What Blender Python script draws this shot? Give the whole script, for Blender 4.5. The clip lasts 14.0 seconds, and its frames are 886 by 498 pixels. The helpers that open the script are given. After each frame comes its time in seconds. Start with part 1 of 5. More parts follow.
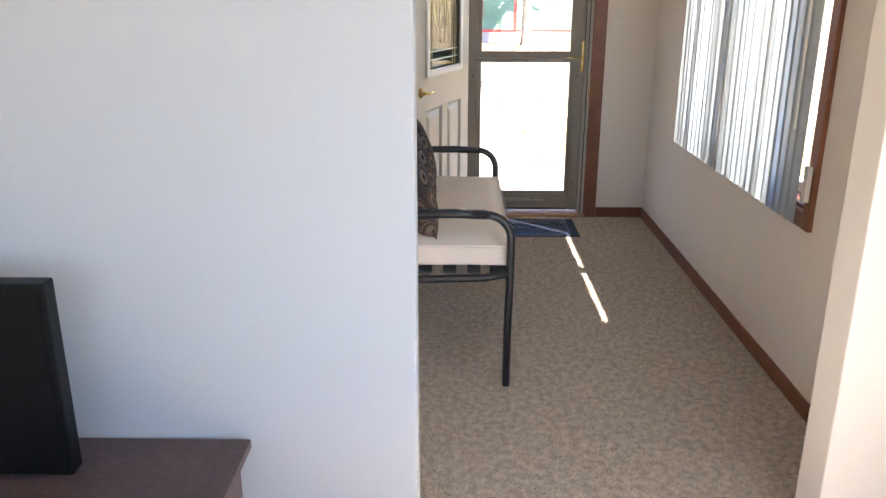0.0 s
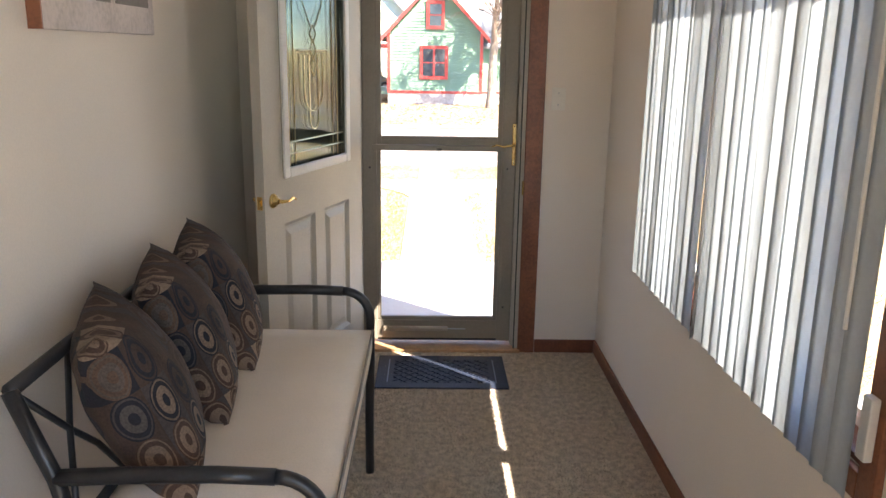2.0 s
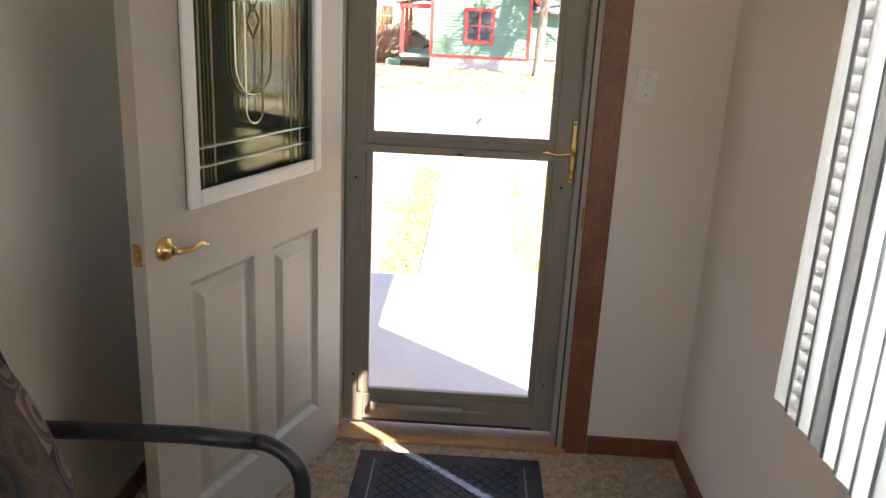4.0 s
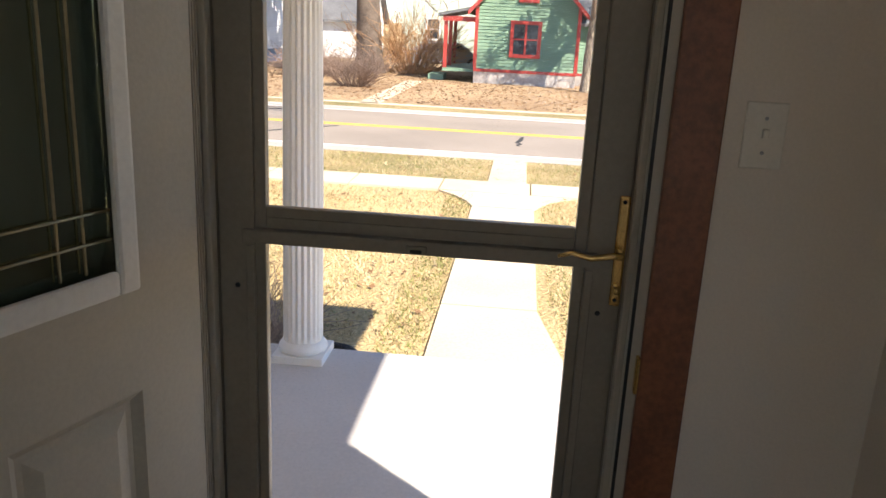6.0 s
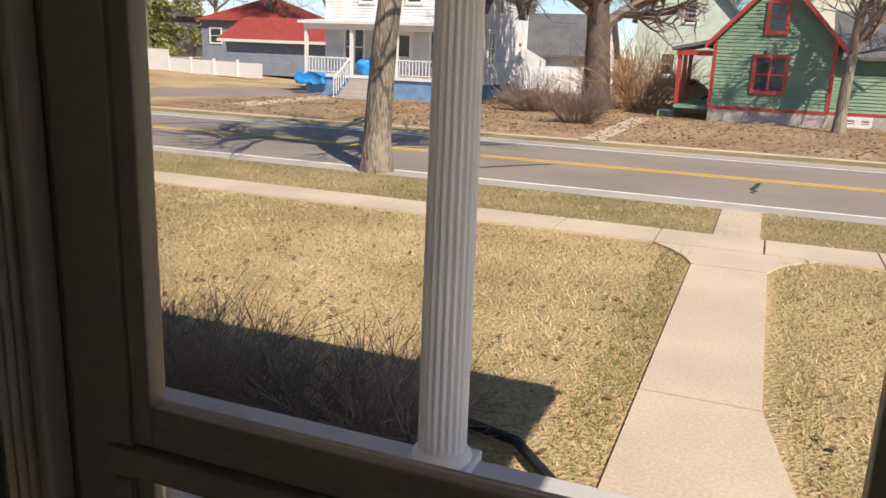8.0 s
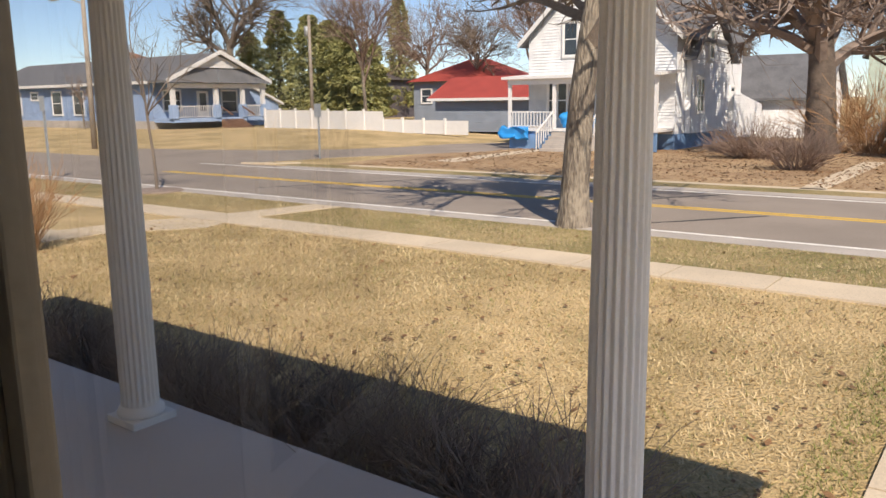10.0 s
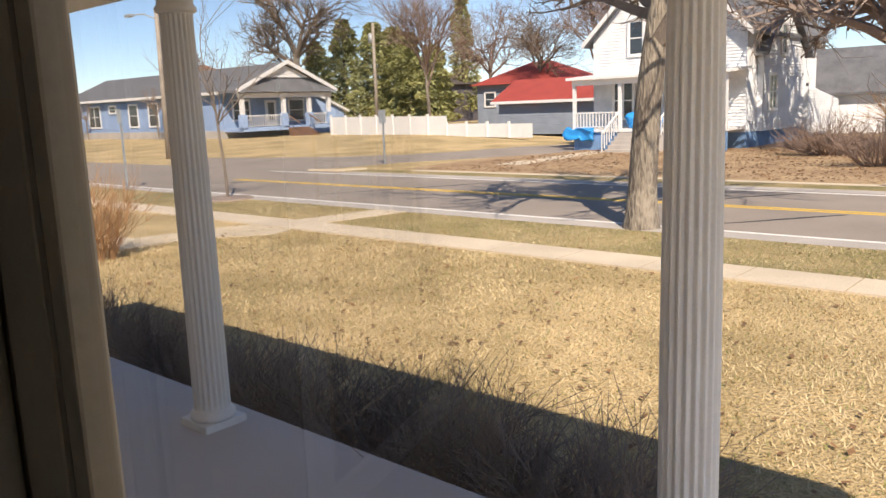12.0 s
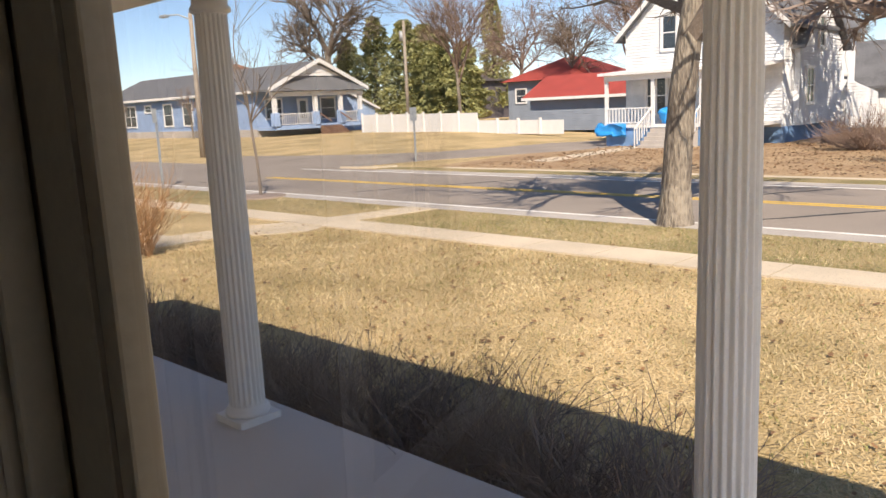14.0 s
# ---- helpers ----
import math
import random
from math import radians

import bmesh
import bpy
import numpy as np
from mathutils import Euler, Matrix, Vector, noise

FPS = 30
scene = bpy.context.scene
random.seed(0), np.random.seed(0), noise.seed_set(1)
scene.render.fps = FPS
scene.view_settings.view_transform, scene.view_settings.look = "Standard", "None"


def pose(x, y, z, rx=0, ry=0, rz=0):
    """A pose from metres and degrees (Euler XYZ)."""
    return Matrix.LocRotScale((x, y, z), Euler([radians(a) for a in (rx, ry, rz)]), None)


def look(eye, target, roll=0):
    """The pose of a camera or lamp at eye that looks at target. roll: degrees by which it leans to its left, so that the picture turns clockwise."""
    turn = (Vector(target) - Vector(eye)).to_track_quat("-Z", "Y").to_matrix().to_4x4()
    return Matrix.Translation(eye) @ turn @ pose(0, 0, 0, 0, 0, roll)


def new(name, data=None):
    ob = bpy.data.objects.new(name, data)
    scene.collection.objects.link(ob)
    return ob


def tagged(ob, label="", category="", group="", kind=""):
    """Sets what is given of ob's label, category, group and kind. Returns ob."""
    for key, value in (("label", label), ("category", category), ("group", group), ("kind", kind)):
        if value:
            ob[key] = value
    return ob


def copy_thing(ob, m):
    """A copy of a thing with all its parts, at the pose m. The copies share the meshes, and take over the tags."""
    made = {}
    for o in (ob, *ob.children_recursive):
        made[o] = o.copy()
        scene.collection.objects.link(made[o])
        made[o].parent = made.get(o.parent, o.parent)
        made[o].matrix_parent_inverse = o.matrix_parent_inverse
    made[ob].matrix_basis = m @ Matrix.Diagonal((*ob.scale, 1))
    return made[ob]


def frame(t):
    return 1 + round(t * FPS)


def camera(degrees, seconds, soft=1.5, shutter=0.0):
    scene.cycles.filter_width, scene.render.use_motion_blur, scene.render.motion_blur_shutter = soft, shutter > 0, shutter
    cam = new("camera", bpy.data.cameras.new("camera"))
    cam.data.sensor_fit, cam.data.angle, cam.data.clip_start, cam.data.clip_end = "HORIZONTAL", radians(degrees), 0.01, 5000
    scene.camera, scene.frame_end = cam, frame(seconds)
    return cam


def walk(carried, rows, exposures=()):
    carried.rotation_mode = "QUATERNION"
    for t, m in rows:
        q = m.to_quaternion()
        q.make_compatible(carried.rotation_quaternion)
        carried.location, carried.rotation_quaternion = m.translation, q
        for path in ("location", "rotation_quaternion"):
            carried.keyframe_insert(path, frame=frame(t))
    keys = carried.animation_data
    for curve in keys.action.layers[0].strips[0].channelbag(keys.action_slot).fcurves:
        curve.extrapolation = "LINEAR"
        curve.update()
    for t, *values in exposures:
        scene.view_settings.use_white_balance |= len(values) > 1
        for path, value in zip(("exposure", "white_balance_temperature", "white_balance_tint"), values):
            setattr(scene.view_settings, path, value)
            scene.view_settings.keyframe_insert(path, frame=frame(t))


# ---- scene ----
cam = camera(58.5, 14.0)
PATH = [
    (0, (-0.496, -5.662, 1.596), (-0.525, -3.761, 0.973), 0.1),
    (0.5, (-0.464, -5.279, 1.63), (-0.311, -3.38, 1.021), 0.1),
    (1, (-0.266, -4.918, 1.636), (-0.123, -3.01, 1.054), 1.2),
    (1.5, (-0.195, -4.546, 1.664), (-0.068, -2.611, 1.175), 1.1),
    (2, (-0.053, -4.153, 1.628), (-0.016, -2.214, 1.142), 0.9),
    (2.5, (0.024, -3.841, 1.616), (-0.046, -1.913, 1.088), 2.4),
    (3, (0.023, -3.486, 1.622), (-0.014, -1.562, 1.078), 2.8),
    (3.2, (0.021, -3.336, 1.624), (-0.015, -1.414, 1.073), 2.6),
    (5.3, (0.085, -1.844, 1.55), (-0.015, 0.067, 0.966), 3.1),
    (5.5, (0.096, -1.736, 1.562), (-0.006, 0.178, 0.989), 2.0),
    (6, (0.19, -1.437, 1.556), (0.016, 0.479, 1.01), 2.8),
    (6.5, (0.205, -1.151, 1.533), (-0.05, 0.753, 0.975), 3.9),
    (7, (0.259, -0.883, 1.539), (-0.155, 0.994, 0.988), 4.2),
    (7.5, (0.235, -0.668, 1.544), (-0.327, 1.179, 1.019), 3.5),
    (8, (0.215, -0.479, 1.536), (-0.501, 1.324, 1.049), 2.2),
    (8.5, (0.238, -0.319, 1.562), (-0.676, 1.402, 1.111), 1.7),
    (11, (0.217, -0.138, 1.574), (-1.031, 1.385, 1.226), -1.7),
    (11.5, (0.211, -0.132, 1.57), (-1.076, 1.358, 1.221), -1.9),
    (12, (0.216, -0.134, 1.572), (-1.092, 1.337, 1.218), -2.2),
    (12.5, (0.214, -0.136, 1.575), (-1.109, 1.321, 1.218), -2.2),
    (13, (0.215, -0.139, 1.574), (-1.123, 1.304, 1.217), -2.4),
    (13.5, (0.211, -0.137, 1.572), (-1.142, 1.292, 1.215), -2.5),
    (14, (0.207, -0.136, 1.574), (-1.158, 1.281, 1.216), -2.7),
]
EXPOSURES = [(0, 3.0, 6500, 14), (0.5, 2.35, 6500, 14), (1.0, 2.45, 6650, 14), (1.5, 2.65, 6700, 14), (2.0, 2.7, 6800, 14), (3.2, 2.75, 6950, 16), (5.3, 1.85, 6900, 12), (6.0, 1.2, 6900, 12), (6.5, 0.95, 6900, 12), (7.5, 0.45, 7000, 14), (8.5, -0.03, 7050, 14), (11, 0.27, 7150, 14), (14, 0.4, 7150, 14)]
walk(cam, [(t, look(eye, target, roll)) for t, eye, target, roll in PATH], EXPOSURES)

# ---- light: sky, one sun, added fill lamps ----
SUN_WAY = Vector((-0.76, 0.66, -1.0)).normalized()
sky_world = bpy.data.worlds.new("sky")
scene.world = sky_world
sky_world.use_nodes = True
wn = sky_world.node_tree
wn.nodes.clear()
sky = wn.nodes.new("ShaderNodeTexSky")
sky.sky_type = "NISHITA"
sky.sun_disc = False
sky.air_density, sky.dust_density, sky.ozone_density = 0.75, 0.0, 4.0
sky.sun_elevation = math.asin(-SUN_WAY.z)
sky.sun_rotation = math.atan2(-SUN_WAY.x, -SUN_WAY.y)
bg = wn.nodes.new("ShaderNodeBackground")
bg.inputs[1].default_value = 0.12
wo = wn.nodes.new("ShaderNodeOutputWorld")
wn.links.new(sky.outputs[0], bg.inputs[0])
wn.links.new(bg.outputs[0], wo.inputs[0])
sun_data = bpy.data.lights.new("sun", "SUN")
sun_data.energy, sun_data.angle, sun_data.color = 4.8, radians(0.53), (1.0, 0.94, 0.85)
new("sun", sun_data).matrix_basis = look((20, -20, 30), Vector((20, -20, 30)) + SUN_WAY)

# added fill lamps, sky-coloured, at unseen window openings of the room behind
# the third only brightens the entry; no window is known at that spot
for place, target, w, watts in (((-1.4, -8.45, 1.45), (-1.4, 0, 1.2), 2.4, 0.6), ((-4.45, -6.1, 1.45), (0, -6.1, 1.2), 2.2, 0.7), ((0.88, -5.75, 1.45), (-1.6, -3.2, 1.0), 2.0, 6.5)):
    lamp = bpy.data.lights.new("fill_light", "AREA")
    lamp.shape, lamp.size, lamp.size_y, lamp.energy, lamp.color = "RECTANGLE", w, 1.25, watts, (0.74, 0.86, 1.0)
    new("fill_light", lamp).matrix_basis = look(place, target)


# ---- materials ----
def mat(name, c, rough=0.6, vary=0.15, scale=6.0, fine=60.0, bump=0.1, metal=0.0, c2=None, coat=0.0, dist=0.01, rand=0.0, along=1.0):
    """A surface with broad blotches, fine grain and fine relief, at sizes given per metre."""
    m = bpy.data.materials.new(name)
    m.use_nodes = True
    n, l = m.node_tree.nodes, m.node_tree.links
    b = n["Principled BSDF"]
    co = n.new("ShaderNodeTexCoord")
    n1, n2 = n.new("ShaderNodeTexNoise"), n.new("ShaderNodeTexNoise")
    n1.inputs["Scale"].default_value, n1.inputs["Detail"].default_value = scale, 4
    n2.inputs["Scale"].default_value, n2.inputs["Detail"].default_value = fine, 3
    mp = n.new("ShaderNodeMapping")
    mp.inputs["Scale"].default_value = (1, 1, along)
    l.new(co.outputs["Object"], mp.inputs[0])
    for t in (n1, n2):
        l.new(mp.outputs[0], t.inputs["Vector"])
    add = n.new("ShaderNodeMath")
    add.operation = "MULTIPLY_ADD"
    l.new(n2.outputs["Fac"], add.inputs[0])
    add.inputs[1].default_value = 0.5
    half = n.new("ShaderNodeMath")
    half.operation = "MULTIPLY"
    half.inputs[1].default_value = 0.55
    l.new(n1.outputs["Fac"], half.inputs[0])
    l.new(half.outputs[0], add.inputs[2])
    last = add.outputs[0]
    if rand:
        oi = n.new("ShaderNodeObjectInfo")
        ra = n.new("ShaderNodeMath")
        ra.operation = "MULTIPLY_ADD"
        ra.inputs[1].default_value = rand
        l.new(oi.outputs["Random"], ra.inputs[0])
        l.new(last, ra.inputs[2])
        last = ra.outputs[0]
    ramp = n.new("ShaderNodeValToRGB")
    lo = c2 if c2 else [v * (1 - vary) for v in c]
    hi = c if c2 else [min(1, v * (1 + vary)) for v in c]
    ramp.color_ramp.elements[0].position, ramp.color_ramp.elements[0].color = 0.42, (*lo, 1)
    ramp.color_ramp.elements[1].position, ramp.color_ramp.elements[1].color = 0.62, (*hi, 1)
    l.new(last, ramp.inputs[0])
    l.new(ramp.outputs[0], b.inputs["Base Color"])
    b.inputs["Roughness"].default_value = rough
    b.inputs["Metallic"].default_value = metal
    b.inputs["Coat Weight"].default_value = coat
    if bump:
        bp = n.new("ShaderNodeBump")
        bp.inputs["Strength"].default_value, bp.inputs["Distance"].default_value = bump, dist
        l.new(n2.outputs["Fac"], bp.inputs["Height"])
        l.new(bp.outputs[0], b.inputs["Normal"])
    return m


def siding(name, c, board=0.11):
    """Painted clapboards: a saw-tooth relief every board height."""
    m = mat(name, c, 0.55, 0.12, 1.5, 30, 0)
    n, l = m.node_tree.nodes, m.node_tree.links
    co, sp, mo, bp = n.new("ShaderNodeTexCoord"), n.new("ShaderNodeSeparateXYZ"), n.new("ShaderNodeMath"), n.new("ShaderNodeBump")
    l.new(co.outputs["Object"], sp.inputs[0])
    l.new(sp.outputs["Z"], mo.inputs[0])
    mo.operation, mo.inputs[1].default_value = "FLOORED_MODULO", board
    bp.inputs["Strength"].default_value, bp.inputs["Distance"].default_value, bp.invert = 1.0, 0.35, True
    l.new(mo.outputs[0], bp.inputs["Height"])
    l.new(bp.outputs[0], n["Principled BSDF"].inputs["Normal"])
    return m


def glass(name, gloss=1.0, tint=(1, 1, 1)):
    m = bpy.data.materials.new(name)
    m.use_nodes = True
    n, l = m.node_tree.nodes, m.node_tree.links
    n.remove(n["Principled BSDF"])
    tr, gl, fr, mx, mu = (n.new(k) for k in ("ShaderNodeBsdfTransparent", "ShaderNodeBsdfGlossy", "ShaderNodeFresnel", "ShaderNodeMixShader", "ShaderNodeMath"))
    tr.inputs[0].default_value = (*tint, 1)
    gl.inputs["Roughness"].default_value = 0.02
    fr.inputs[0].default_value = 1.45
    mu.operation, mu.inputs[1].default_value = "MULTIPLY", gloss
    l.new(fr.outputs[0], mu.inputs[0])
    l.new(mu.outputs[0], mx.inputs[0])
    l.new(tr.outputs[0], mx.inputs[1])
    l.new(gl.outputs[0], mx.inputs[2])
    l.new(mx.outputs[0], n["Material Output"].inputs[0])
    return m


def translucent(name, c, share=0.5):
    m = mat(name, c, 0.5, 0.04, 3, 80, 0.05)
    n, l = m.node_tree.nodes, m.node_tree.links
    tl, mx = n.new("ShaderNodeBsdfTranslucent"), n.new("ShaderNodeMixShader")
    tl.inputs[0].default_value = (*c, 1)
    mx.inputs[0].default_value = share
    l.new(n["Principled BSDF"].outputs[0], mx.inputs[1])
    l.new(tl.outputs[0], mx.inputs[2])
    l.new(mx.outputs[0], n["Material Output"].inputs[0])
    return m


WALL = mat("wall_paint", (0.80, 0.72, 0.63), 0.75, 0.03, 1.2, 160, 0.12, dist=0.002)
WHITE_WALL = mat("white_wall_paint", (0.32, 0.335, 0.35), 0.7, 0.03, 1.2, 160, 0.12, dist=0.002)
CEIL = mat("ceiling_paint", (0.8, 0.79, 0.77), 0.9, 0.03, 2, 120, 0.3, dist=0.003)
CARPET = mat("beige_carpet", (0.84, 0.72, 0.58), 0.95, 0.2, 34, 150, 1.0, c2=(0.52, 0.435, 0.345), dist=0.012)
TRIM = mat("stained_trim", (0.26, 0.095, 0.045), 0.4, 0.2, 8, 90, 0.08, c2=(0.17, 0.06, 0.03))
STORM = mat("taupe_aluminium", (0.27, 0.235, 0.185), 0.45, 0.06, 5, 90, 0.03)
DOOR_PAINT = mat("greige_door_paint", (0.46, 0.42, 0.35), 0.45, 0.04, 4, 100, 0.05)
WHITE_PAINT = mat("white_moulding", (0.75, 0.73, 0.69), 0.4, 0.04, 5, 90, 0.04)
BRASS = mat("brass", (0.78, 0.55, 0.22), 0.22, 0.12, 20, 120, 0.03, metal=1.0)
LEAD = mat("brass_came", (0.62, 0.52, 0.32), 0.35, 0.1, 20, 120, 0.03, metal=1.0)
GLASS = glass("window_glass", 0.22)
DOOR_GLASS = glass("bevelled_glass", 0.8, (0.62, 0.68, 0.62))
BLIND = translucent("vinyl_blind", (0.50, 0.53, 0.54), 0.18)
BLACK_METAL = mat("black_metal", (0.018, 0.018, 0.02), 0.35, 0.2, 10, 120, 0.05)
CUSHION = mat("cream_cushion", (0.74, 0.65, 0.56), 0.85, 0.05, 4, 220, 0.3, dist=0.002)
PIPING = mat("grey_piping", (0.25, 0.22, 0.2), 0.8, 0.1, 10, 120, 0.05)
MAT_NAVY = mat("navy_rubber_mat", (0.012, 0.018, 0.035), 0.6, 0.25, 8, 120, 0.4, dist=0.003)
MAT_LINE = mat("mat_line", (0.16, 0.19, 0.25), 0.6, 0.1, 8, 120, 0.2)
PLASTIC = mat("switch_plate", (0.78, 0.74, 0.66), 0.35, 0.03, 8, 120, 0.0)
TV_BLACK = mat("black_plastic", (0.004, 0.004, 0.004), 0.35, 0.1, 8, 120, 0.0)
TV_BLACK.node_tree.nodes["Principled BSDF"].inputs["Specular IOR Level"].default_value = 0.12
DARK_WOOD = mat("dark_walnut", (0.085, 0.055, 0.05), 0.5, 0.2, 3, 60, 0.1, c2=(0.05, 0.032, 0.03))
PORCH = mat("painted_concrete", (0.56, 0.53, 0.51), 0.7, 0.06, 1.5, 60, 0.12, dist=0.004)
CONCRETE = mat("concrete_walk", (0.62, 0.51, 0.37), 0.9, 0.12, 0.8, 40, 0.3, dist=0.006)
VINYL = mat("white_column", (0.78, 0.76, 0.73), 0.45, 0.04, 3, 60, 0.03)
LAWN = mat("dry_lawn", (0.66, 0.48, 0.25), 1.0, 0.2, 0.45, 28, 1.0, c2=(0.37, 0.275, 0.125), dist=0.05)
VERGE = mat("greener_verge", (0.46, 0.34, 0.17), 1.0, 0.2, 0.6, 25, 1.0, c2=(0.22, 0.19, 0.075), dist=0.05)
LEAFY = mat("leaf_litter", (0.50, 0.35, 0.20), 1.0, 0.2, 0.5, 14, 1.0, c2=(0.33, 0.21, 0.115), dist=0.06)
ASPHALT = mat("worn_asphalt", (0.30, 0.25, 0.205), 0.9, 0.12, 0.5, 60, 0.2, dist=0.005)
TAR = mat("tar_seal", (0.05, 0.048, 0.046), 0.7, 0.2, 5, 60, 0.1)
YELLOW = mat("road_yellow", (0.72, 0.46, 0.08), 0.8, 0.12, 3, 40, 0.1)
ROAD_WHITE = mat("road_white", (0.78, 0.75, 0.70), 0.8, 0.12, 3, 40, 0.1)
BARK = mat("bark", (0.37, 0.31, 0.235), 0.95, 0.3, 3, 24, 1.0, c2=(0.14, 0.11, 0.085), dist=0.06, along=0.22)
BARK_DARK = mat("dark_bark", (0.15, 0.115, 0.09), 0.95, 0.3, 3, 24, 1.0, dist=0.04)
TWIG = mat("grey_twigs", (0.21, 0.165, 0.13), 0.9, 0.2, 2, 30, 0)
TWIG_RED = mat("reddish_twigs", (0.25, 0.175, 0.135), 0.9, 0.2, 2, 30, 0)
TWIG_DARK = mat("dark_twigs", (0.27, 0.205, 0.165), 0.9, 0.2, 2, 30, 0)
TWIG_TAN = mat("tan_twigs", (0.45, 0.26, 0.13), 0.9, 0.2, 2, 30, 0)
NEEDLE = mat("evergreen_needles", (0.46, 0.44, 0.18), 0.8, 0.4, 0.5, 7, 0, c2=(0.20, 0.21, 0.085))
STONE = mat("white_stone", (0.55, 0.53, 0.5), 0.8, 0.15, 6, 60, 0.2, rand=0.2)
EDGING = mat("black_edging", (0.02, 0.02, 0.02), 0.6, 0.2, 6, 60, 0.1)
S_WHITE = siding("white_siding", (0.78, 0.78, 0.77))
S_BLUE = siding("blue_siding", (0.30, 0.40, 0.57), 0.13)
S_GREEN = siding("green_siding", (0.19, 0.30, 0.20), 0.13)
S_GREY = siding("grey_siding", (0.22, 0.25, 0.29), 0.15)
S_CREAM = siding("cream_siding", (0.62, 0.58, 0.47), 0.15)
S_PALE = siding("pale_green_siding", (0.50, 0.58, 0.47), 0.13)
S_DARK = siding("dark_siding", (0.10, 0.085, 0.085), 0.15)
ROOF_GREY = mat("grey_shingles", (0.15, 0.15, 0.155), 0.9, 0.2, 1.5, 18, 0.5)
ROOF_RED = mat("red_roof", (0.36, 0.06, 0.045), 0.7, 0.15, 1.5, 18, 0.3)
ROOF_BROWN = mat("brown_shingles", (0.30, 0.14, 0.09), 0.9, 0.2, 1.5, 18, 0.4)
RED_TRIM = mat("red_trim", (0.40, 0.05, 0.04), 0.5, 0.12, 3, 40, 0.0)
BLUE_FOUND = mat("blue_foundation", (0.17, 0.30, 0.50), 0.8, 0.2, 2, 30, 0.2)
TARP = mat("blue_tarp", (0.02, 0.30, 0.72), 0.4, 0.15, 4, 20, 0.4, dist=0.03)
STONE_FOUND = mat("stone_foundation", (0.42, 0.38, 0.35), 0.9, 0.2, 2, 10, 0.5)
PANE = mat("dark_pane", (0.045, 0.055, 0.065), 0.06, 0.3, 1.5, 10, 0.0)
WOOD_POLE = mat("weathered_pole", (0.36, 0.30, 0.24), 0.9, 0.15, 3, 40, 0.3)
STEEL = mat("galvanised_steel", (0.42, 0.44, 0.45), 0.5, 0.1, 8, 60, 0.0, metal=0.4)
WOOD_STEP = mat("brown_deck", (0.20, 0.11, 0.07), 0.8, 0.2, 3, 40, 0.1)


# ---- building helpers ----
def thing(name, label, category, x=0, y=0, z=0, rz=0, group="", kind=""):
    e = new(name)
    e.matrix_basis = pose(x, y, z, 0, 0, rz)
    return tagged(e, label, category, group, kind)


def part(name, bm, material, parent=None, label="", smooth=False):
    me = bpy.data.meshes.new(name)
    if isinstance(bm, tuple):
        me.from_pydata(bm[0], [], bm[1])
    else:
        bm.normal_update()
        bm.to_mesh(me)
        bm.free()
    if smooth:
        me.polygons.foreach_set("use_smooth", [True] * len(me.polygons))
    me.materials.append(material)
    ob = new(name, me)
    if parent:
        ob.parent = parent
    if label:
        ob["label"] = label
    return ob


def single(name, bm, material, label, category="", kind="", group="", smooth=False):
    return tagged(part(name, bm, material, None, "", smooth), label, category, group, kind)


def box(x0, x1, y0, y1, z0, z1, bevel=0.0, bm=None):
    own = bmesh.new()
    bmesh.ops.create_cube(own, size=1)
    bmesh.ops.scale(own, verts=own.verts, vec=(x1 - x0, y1 - y0, z1 - z0))
    bmesh.ops.translate(own, verts=own.verts, vec=((x0 + x1) / 2, (y0 + y1) / 2, (z0 + z1) / 2))
    if bevel:
        bmesh.ops.bevel(own, geom=own.edges[:], offset=bevel, segments=2, affect="EDGES", profile=0.6)
    if bm is None:
        return own
    join(bm, own)
    return bm


def join(bm, other):
    me = bpy.data.meshes.new("joined")
    other.to_mesh(me)
    other.free()
    bm.from_mesh(me)
    bpy.data.meshes.remove(me)
    return bm


def poly(points, depth, axis=(0, 0, -1)):
    """A flat outline pushed along axis by depth: a solid plate."""
    bm = bmesh.new()
    f = bm.faces.new([bm.verts.new(p) for p in points])
    r = bmesh.ops.extrude_face_region(bm, geom=[f])
    vs = [v for v in r["geom"] if isinstance(v, bmesh.types.BMVert)]
    bmesh.ops.translate(bm, verts=vs, vec=Vector(axis) * depth)
    bmesh.ops.recalc_face_normals(bm, faces=bm.faces[:])
    return bm


def tube(points, r, sides=8, bm=None, r_end=None):
    """A round bar through the points."""
    bm = bm or bmesh.new()
    pts = [Vector(p) for p in points]
    rings, up = [], None
    for i, p in enumerate(pts):
        d = (pts[min(i + 1, len(pts) - 1)] - pts[max(i - 1, 0)]).normalized()
        if up is None:
            up = d.orthogonal().normalized()
        up = (up - d * up.dot(d)).normalized()
        side = d.cross(up)
        rr = r if r_end is None else r + (r_end - r) * i / (len(pts) - 1)
        rings.append([bm.verts.new(p + rr * (math.cos(a) * up + math.sin(a) * side)) for a in (2 * math.pi * k / sides for k in range(sides))])
    for a, b in zip(rings, rings[1:]):
        for k in range(sides):
            bm.faces.new((a[k], a[(k + 1) % sides], b[(k + 1) % sides], b[k]))
    bm.faces.new(rings[0][::-1])
    bm.faces.new(rings[-1])
    return bm


